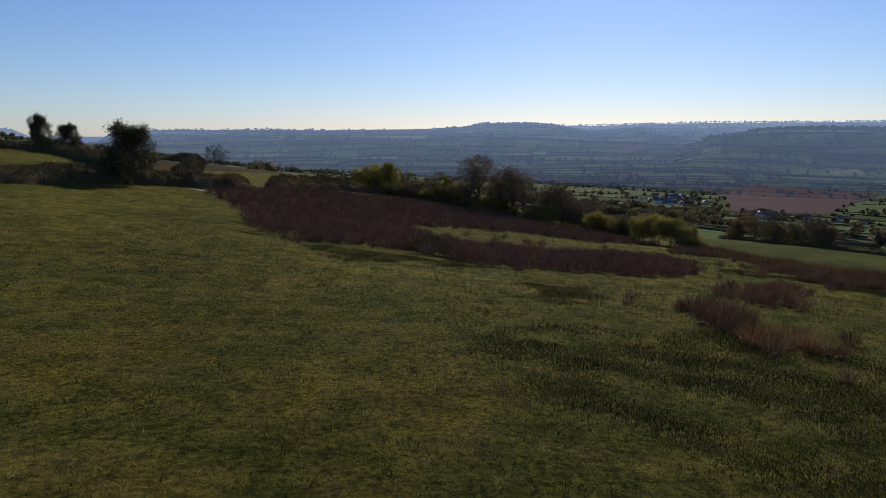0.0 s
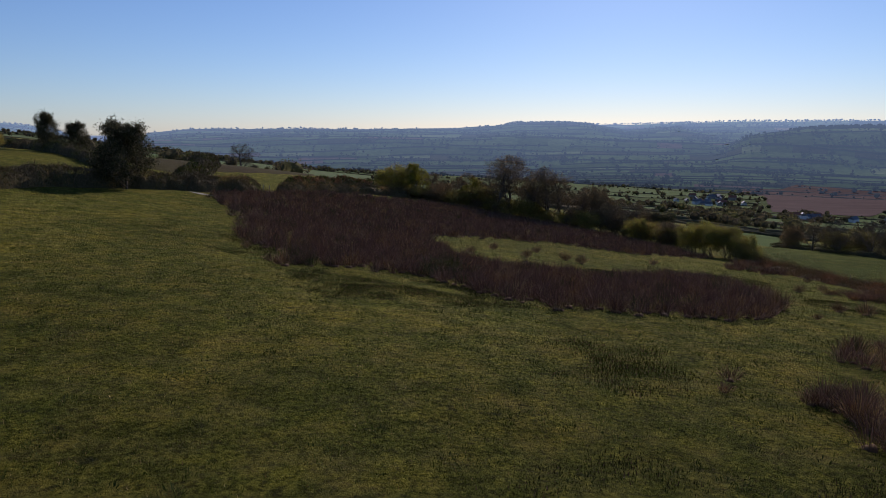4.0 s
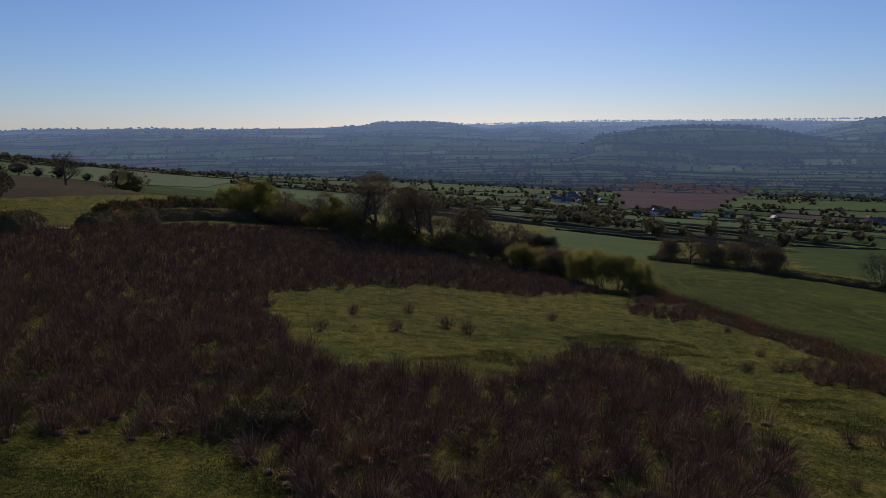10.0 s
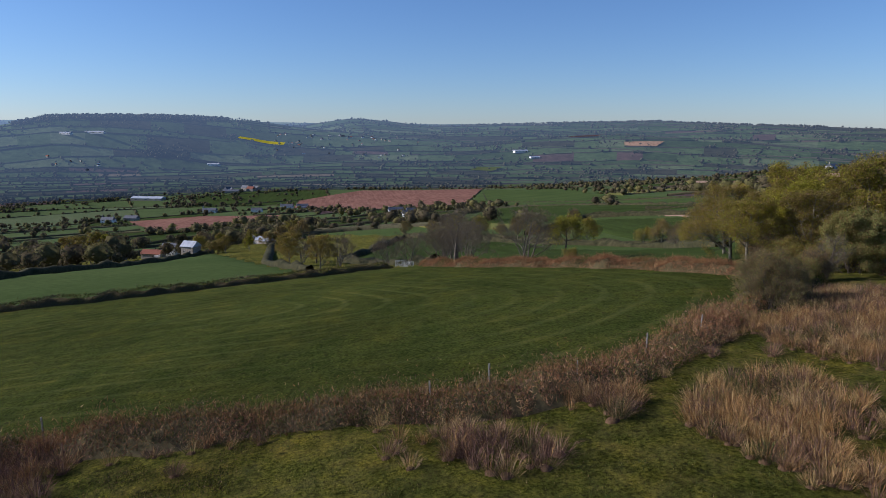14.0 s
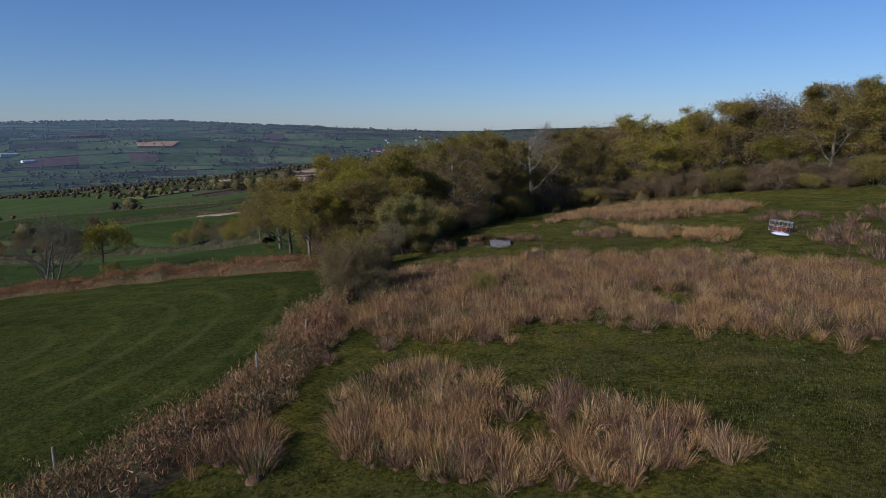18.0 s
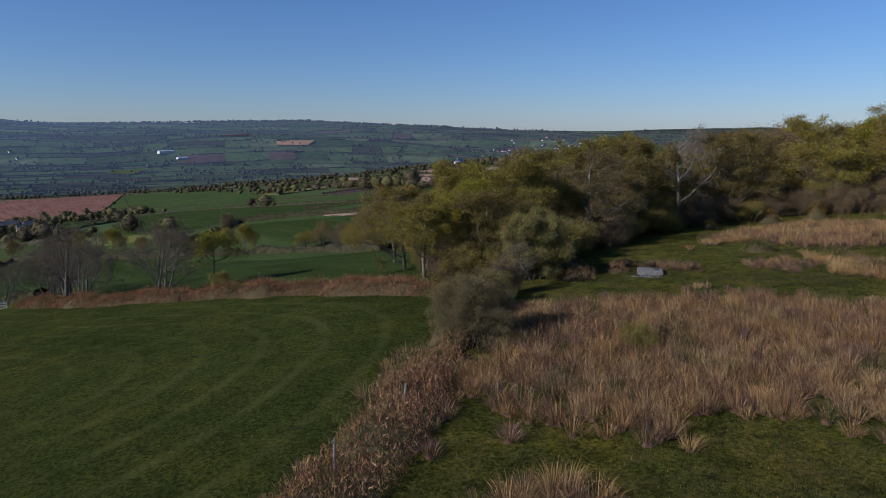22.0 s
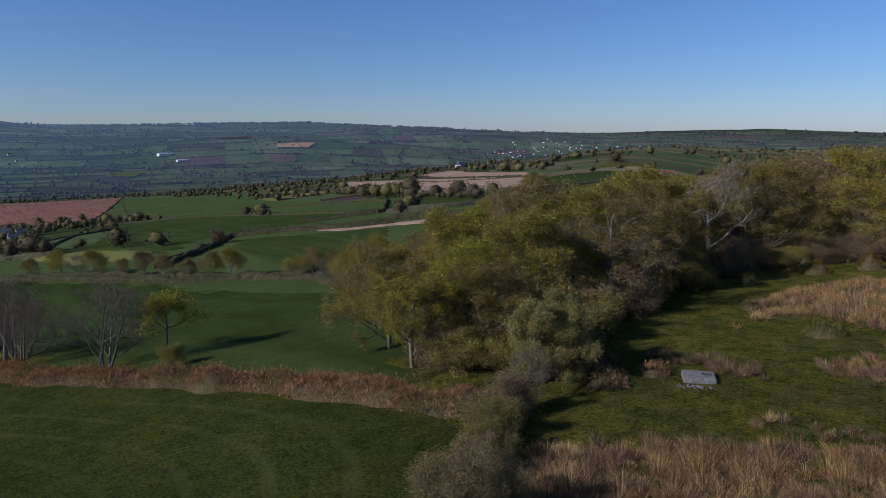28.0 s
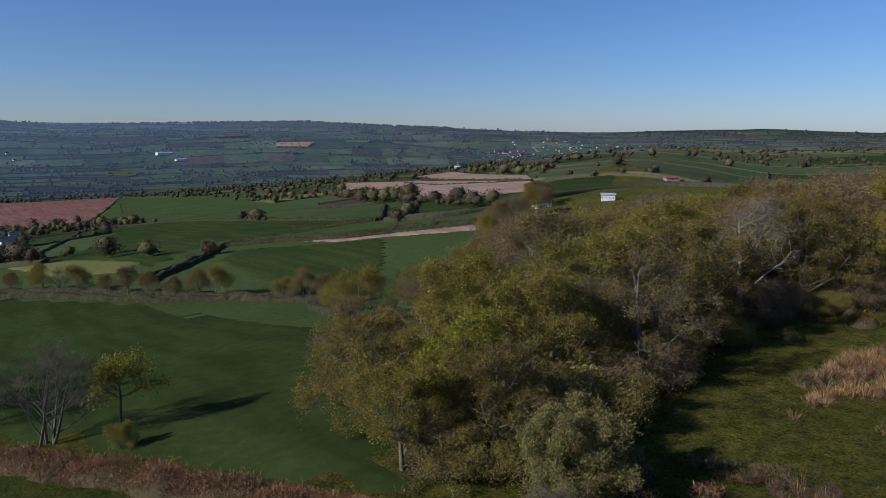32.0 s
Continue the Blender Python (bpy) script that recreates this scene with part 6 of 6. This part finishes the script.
def prism(w, d, h, over=0.0):
    """A gabled roof solid: w along the ridge, d across, h high."""
    bm = bmesh.new()
    a, b_ = w / 2 + over, d / 2 + over
    v = [bm.verts.new(c) for c in ((-a, -b_, 0), (a, -b_, 0), (a, b_, 0), (-a, b_, 0), (-a, 0, h), (a, 0, h))]
    for q in ((0, 1, 5, 4), (2, 3, 4, 5), (3, 0, 4), (1, 2, 5), (3, 2, 1, 0)):
        bm.faces.new([v[i] for i in q])
    return bm


def house(x, y, w, d, h, roof_h, turn, walls, roof, label, name="house", rows=2, bays=3, chimneys=1, detail=True, category="house", gable=False):
    e = empty(name, x, y, gz(x, y) - 0.3, turn)
    made("wall", box(w, d, h + 0.3), walls, e)
    rf = made("roof", prism(w, d, roof_h, 0.35), roof, e, at=pose(0, 0, h + 0.3))
    if detail:
        for side in (-1, 1):
            for r_ in range(rows):
                for c_ in range(bays):
                    xx = (c_ + 0.5) / bays * w - w / 2
                    win = made("window", box(w * 0.11, 0.08, h * 0.24, 0, xx, side * (d / 2 + 0.02), 0.3 + h * (0.22 if rows > 1 else 0.4) + r_ * h * 0.45), M_WHITE, e)
                    made("pane", box(w * 0.085, 0.06, h * 0.19, 0, xx, side * (d / 2 + 0.06), 0.3 + h * (0.245 if rows > 1 else 0.425) + r_ * h * 0.45), M_GLASS, win)
        made("door", box(w * 0.09, 0.1, h * 0.42, 0, w * 0.12, -(d / 2 + 0.03), 0.3), M_POST, e)
    for c_ in range(chimneys):
        made("chimney", box(0.06 * w, 0.06 * w, 0.16 * w, 0.03, (c_ * 2 - 1) * (w / 2 - 0.5) if chimneys > 1 else w / 2 - 0.5, 0, roof_h * 0.8 - 0.3), M_STONE, rf)
    return tagged(e, label, category)


# the farm below the hillside
house(269, 97, 5.6, 4.4, 4.0, 2.0, 60, M_STONE, M_TIN, "stone barn with bright sheet metal roof", "barn", 1, 2, 0, category="barn")
house(292, 117, 9, 4, 1.9, 1.6, 68, M_STONE, M_TILE, "long low building with red tiled roof", "farm_building", 1, 4, 0, category="farm building")
house(300, 112, 6.5, 4.5, 3.6, 1.8, 68, M_WHITE, M_SLATE, "farmhouse with slate roof and white chimneys", "farmhouse", 2, 3, 2)
house(300, 134, 6.5, 4.5, 1.8, 1.6, 64, M_POST, M_TIN, "open-fronted timber shed with pale roof", "shed", 1, 2, 0, category="shed")
house(345, 80, 17, 6, 2.2, 1.4, 40, M_POST, M_TIN, "long grey agricultural shed among trees", "shed", 1, 3, 0, category="shed")
house(392, 262, 8, 5.5, 3.4, 2.2, 30, M_STONE, M_SLATE, "stone cottage with slate roof among trees", bays=3)
house(280, 176, 13, 6, 2.6, 1.8, 60, M_POST, M_SLATE, "low dark sheds in a garden", "shed", 1, 3, 0, category="shed")
house(1106, 404, 20, 10, 6, 4, 75, M_WHITE, M_SLATE, "large white farmhouse with dark slate roof", chimneys=2)
house(1140, 380, 22, 10, 5, 4, 75, M_STONE, M_SLATE, "grey stone wing with slate roof", chimneys=0)
house(1243, 278, 24, 11, 6, 4, 80, M_WHITE, M_SLATE, "white house at the edge of a ploughed field", chimneys=1)
house(1176, 188, 18, 9, 5, 4, 85, M_WHITE, M_SLATE, "white cottage below the ploughed field")
house(1225, 142, 22, 10, 6, 4, 85, M_WHITE, M_SLATE, "white houses beside a red field")
house(1228, 115, 20, 9, 5, 3.5, 100, M_WHITE, M_SLATE, "white bungalow beside a red field", rows=1)
house(700, -13, 15, 8, 5.5, 3.5, 95, M_WHITE, M_SLATE, "white cottage among bare trees")
house(598, -16, 9, 6, 4, 3, 100, M_WHITE, M_SLATE, "small white cottage by a hedge")
house(690, -28, 9, 6, 4, 3, 100, M_WHITE, M_SLATE, "small gabled white cottage")
house(1600, 479, 75, 22, 6, 4, 72, M_STONE, M_TIN, "long pale farm sheds", "barn", 1, 3, 0, category="barn")
house(1724, 318, 40, 14, 6, 4, 80, M_POST, M_SLATE, "dark farm sheds in the vale", "barn", 1, 3, 0, category="barn")
house(199, -182, 5, 4, 2.2, 0.6, 35, M_WHITE, M_TIN, "white flat-roofed building behind the wood", "building", 1, 4, 0, category="building")
house(216, -164, 6, 5, 3, 2, 70, M_WHITE, M_TILE, "small white cottage by the lane", chimneys=0)
house(258, -307, 7, 4, 1.6, 1.2, 60, M_STONE, M_TILE, "red-roofed farm building in a green field", "farm_building", 1, 3, 0, category="farm building")
house(2455, -608, 52, 20, 8, 3, 100, M_WHITE, M_TIN, "large white warehouse in the vale", "warehouse", 1, 4, 0, category="warehouse")
house(2356, -634, 36, 14, 5, 3, 100, M_WHITE, M_TIN, "grey-white warehouse in the vale", "warehouse", 1, 3, 0, category="warehouse")
house(2444, 959, 44, 14, 6, 3, 65, M_WHITE, M_TIN, "white sheds high on the far hillside", "barn", 1, 3, 0, category="barn")
house(2480, 881, 80, 14, 6, 3, 70, M_WHITE, M_TIN, "long pale sheds high on the far hillside", "barn", 1, 3, 0, category="barn")
house(2396, 480, 40, 13, 6, 3, 80, M_WHITE, M_TIN, "white barn on the valley floor", "barn", 1, 3, 0, category="barn")
house(975, -725, 26, 12, 6, 4, 120, M_WHITE, M_SLATE, "white houses beyond the stubble field", chimneys=1)
plant(holly[0], 281, 103, 9.5, rr=HR, wide=0.7, label="tall dark conifer beside the barn")
for x, y, kind, h in ((256, 135, oak[1], 12), (263, 131, oak[0], 13), (268, 126, lime[0], 11), (275, 134, deep[1], 10), (250, 142, oak[2], 9), (279, 96, deep[0], 8), (272, 88, scrub[1], 6), (268, 84, oak[1], 7), (274, 76, lime[0], 6), (266, 68, deep[1], 7),
                      (300, 92, deep[0], 8), (310, 100, deep[2], 9), (325, 82, oak[0], 8), (335, 70, deep[1], 8), (180, 46, bare[0], 9), (186, 50, bare[1], 8), (345, 60, deep[1], 10), (360, 66, oak[0], 11)):
    plant(kind, x, y, h, rr=HR, group="trees round the farm")


def settlement(spots, walls, label, lo=9, hi=15):
    proto = None
    for x, y in spots:
        s = HR.uniform(lo, hi)
        house(x, y, s, s * 0.62, s * 0.42, s * 0.3, HR.uniform(0, 180), walls[HR.randint(len(walls))], M_SLATE if HR.rand() < 0.7 else M_TILE, label, chimneys=int(HR.rand() < 0.5), rows=1, bays=2, detail=lo < 12 and HR.rand() < 0.5)


def cluster(cx, cy, sx_, sy_, n, turn=0.0):
    p = HR.normal(0, 0.5, (n, 2)) * (sx_, sy_)
    c, s = math.cos(radians(turn)), math.sin(radians(turn))
    return [(cx + a * c - b_ * s, cy + a * s + b_ * c) for a, b_ in p]


settlement(cluster(745, 870, 60, 90, 12) + cluster(690, 715, 60, 45, 9), [M_WHITE, M_STONE, M_STONE], "village house among trees", 9, 14)
settlement(cluster(560, 900, 40, 30, 4) + cluster(450, 915, 50, 30, 6), [M_WHITE, M_STONE], "house at the edge of the village", 9, 14)
settlement(cluster(425, 1250, 50, 120, 14) + cluster(500, 1440, 60, 50, 8), [M_WHITE, M_STONE, M_WHITE], "village house in the vale", 10, 16)
settlement(cluster(1790, 275, 60, 30, 8, 60), [M_WHITE, M_STONE], "house in a hamlet in the vale", 12, 20)
settlement(cluster(2247, 834, 50, 90, 8) + cluster(2660, 205, 90, 130, 14) + cluster(2790, 30, 60, 330, 34) + cluster(2560, -180, 60, 180, 10), [M_WHITE, M_STONE], "house in a far village on the hillside", 6, 10)
settlement(cluster(1900, -1690, 150, 420, 50, 40) + cluster(1843, -1926, 150, 520, 70, 40) + cluster(1560, -2000, 130, 620, 50, 55), [M_WHITE, M_WHITE, M_STONE], "pale house of the town in the vale", 5, 9)

# white van in the yard
vx, vy = 287, 114
van = empty("van", vx, vy, gz(vx, vy), 70)
van.scale = (0.6, 0.6, 0.6)
bm = box(4.8, 1.9, 1.9, 0.12, 0, 0, 0.35)
for v_ in bm.verts:
    if v_.co.x > 1.6 and v_.co.z > 1.3:
        v_.co.z -= 0.75 * min(1.0, (v_.co.x - 1.6) / 0.7)
made("body", bm, M_WHITE, van)
made("windscreen", box(0.5, 1.6, 0.6, 0.05, 1.72, 0, 1.35), M_GLASS, van)
for wx_ in (-1.5, 1.5):
    for wy_ in (-0.9, 0.9):
        tyre = made("wheel", rod((wx_, wy_ - 0.1, 0.34), (wx_, wy_ + 0.1, 0.34), 0.34, 14), M_GLASS, van)
        made("rim", rod((wx_, wy_ - 0.11, 0.34), (wx_, wy_ + 0.11, 0.34), 0.2, 10), M_STEEL, tyre)
tagged(van, "white van parked in front of the red-roofed building", "van")
field([(2672, 440), (2690, 430), (2680, 262), (2655, 268)], M_YELLOW, "thin yellow strip of flowering rape on a hillside", 3.0)
for poly, mat, label in (([(2641, -850), (2700, -880), (2660, -1010), (2600, -960)], M_DULL, "bare brown field on a far slope"),
                         ([(2378, -980), (2430, -1000), (2390, -1140), (2330, -1080)], M_STUBBLE, "pale stubble field on a far slope"),
                         ([(1220, -1700), (1300, -1730), (1420, -1590), (1330, -1560)], M_STUBBLE, "pale stubble field beyond the town"), ([(2260, -380), (2310, -420), (2290, -500), (2225, -450)], M_PALE, "pale mown field in the vale")):
    field(poly, mat, label, 2.0)
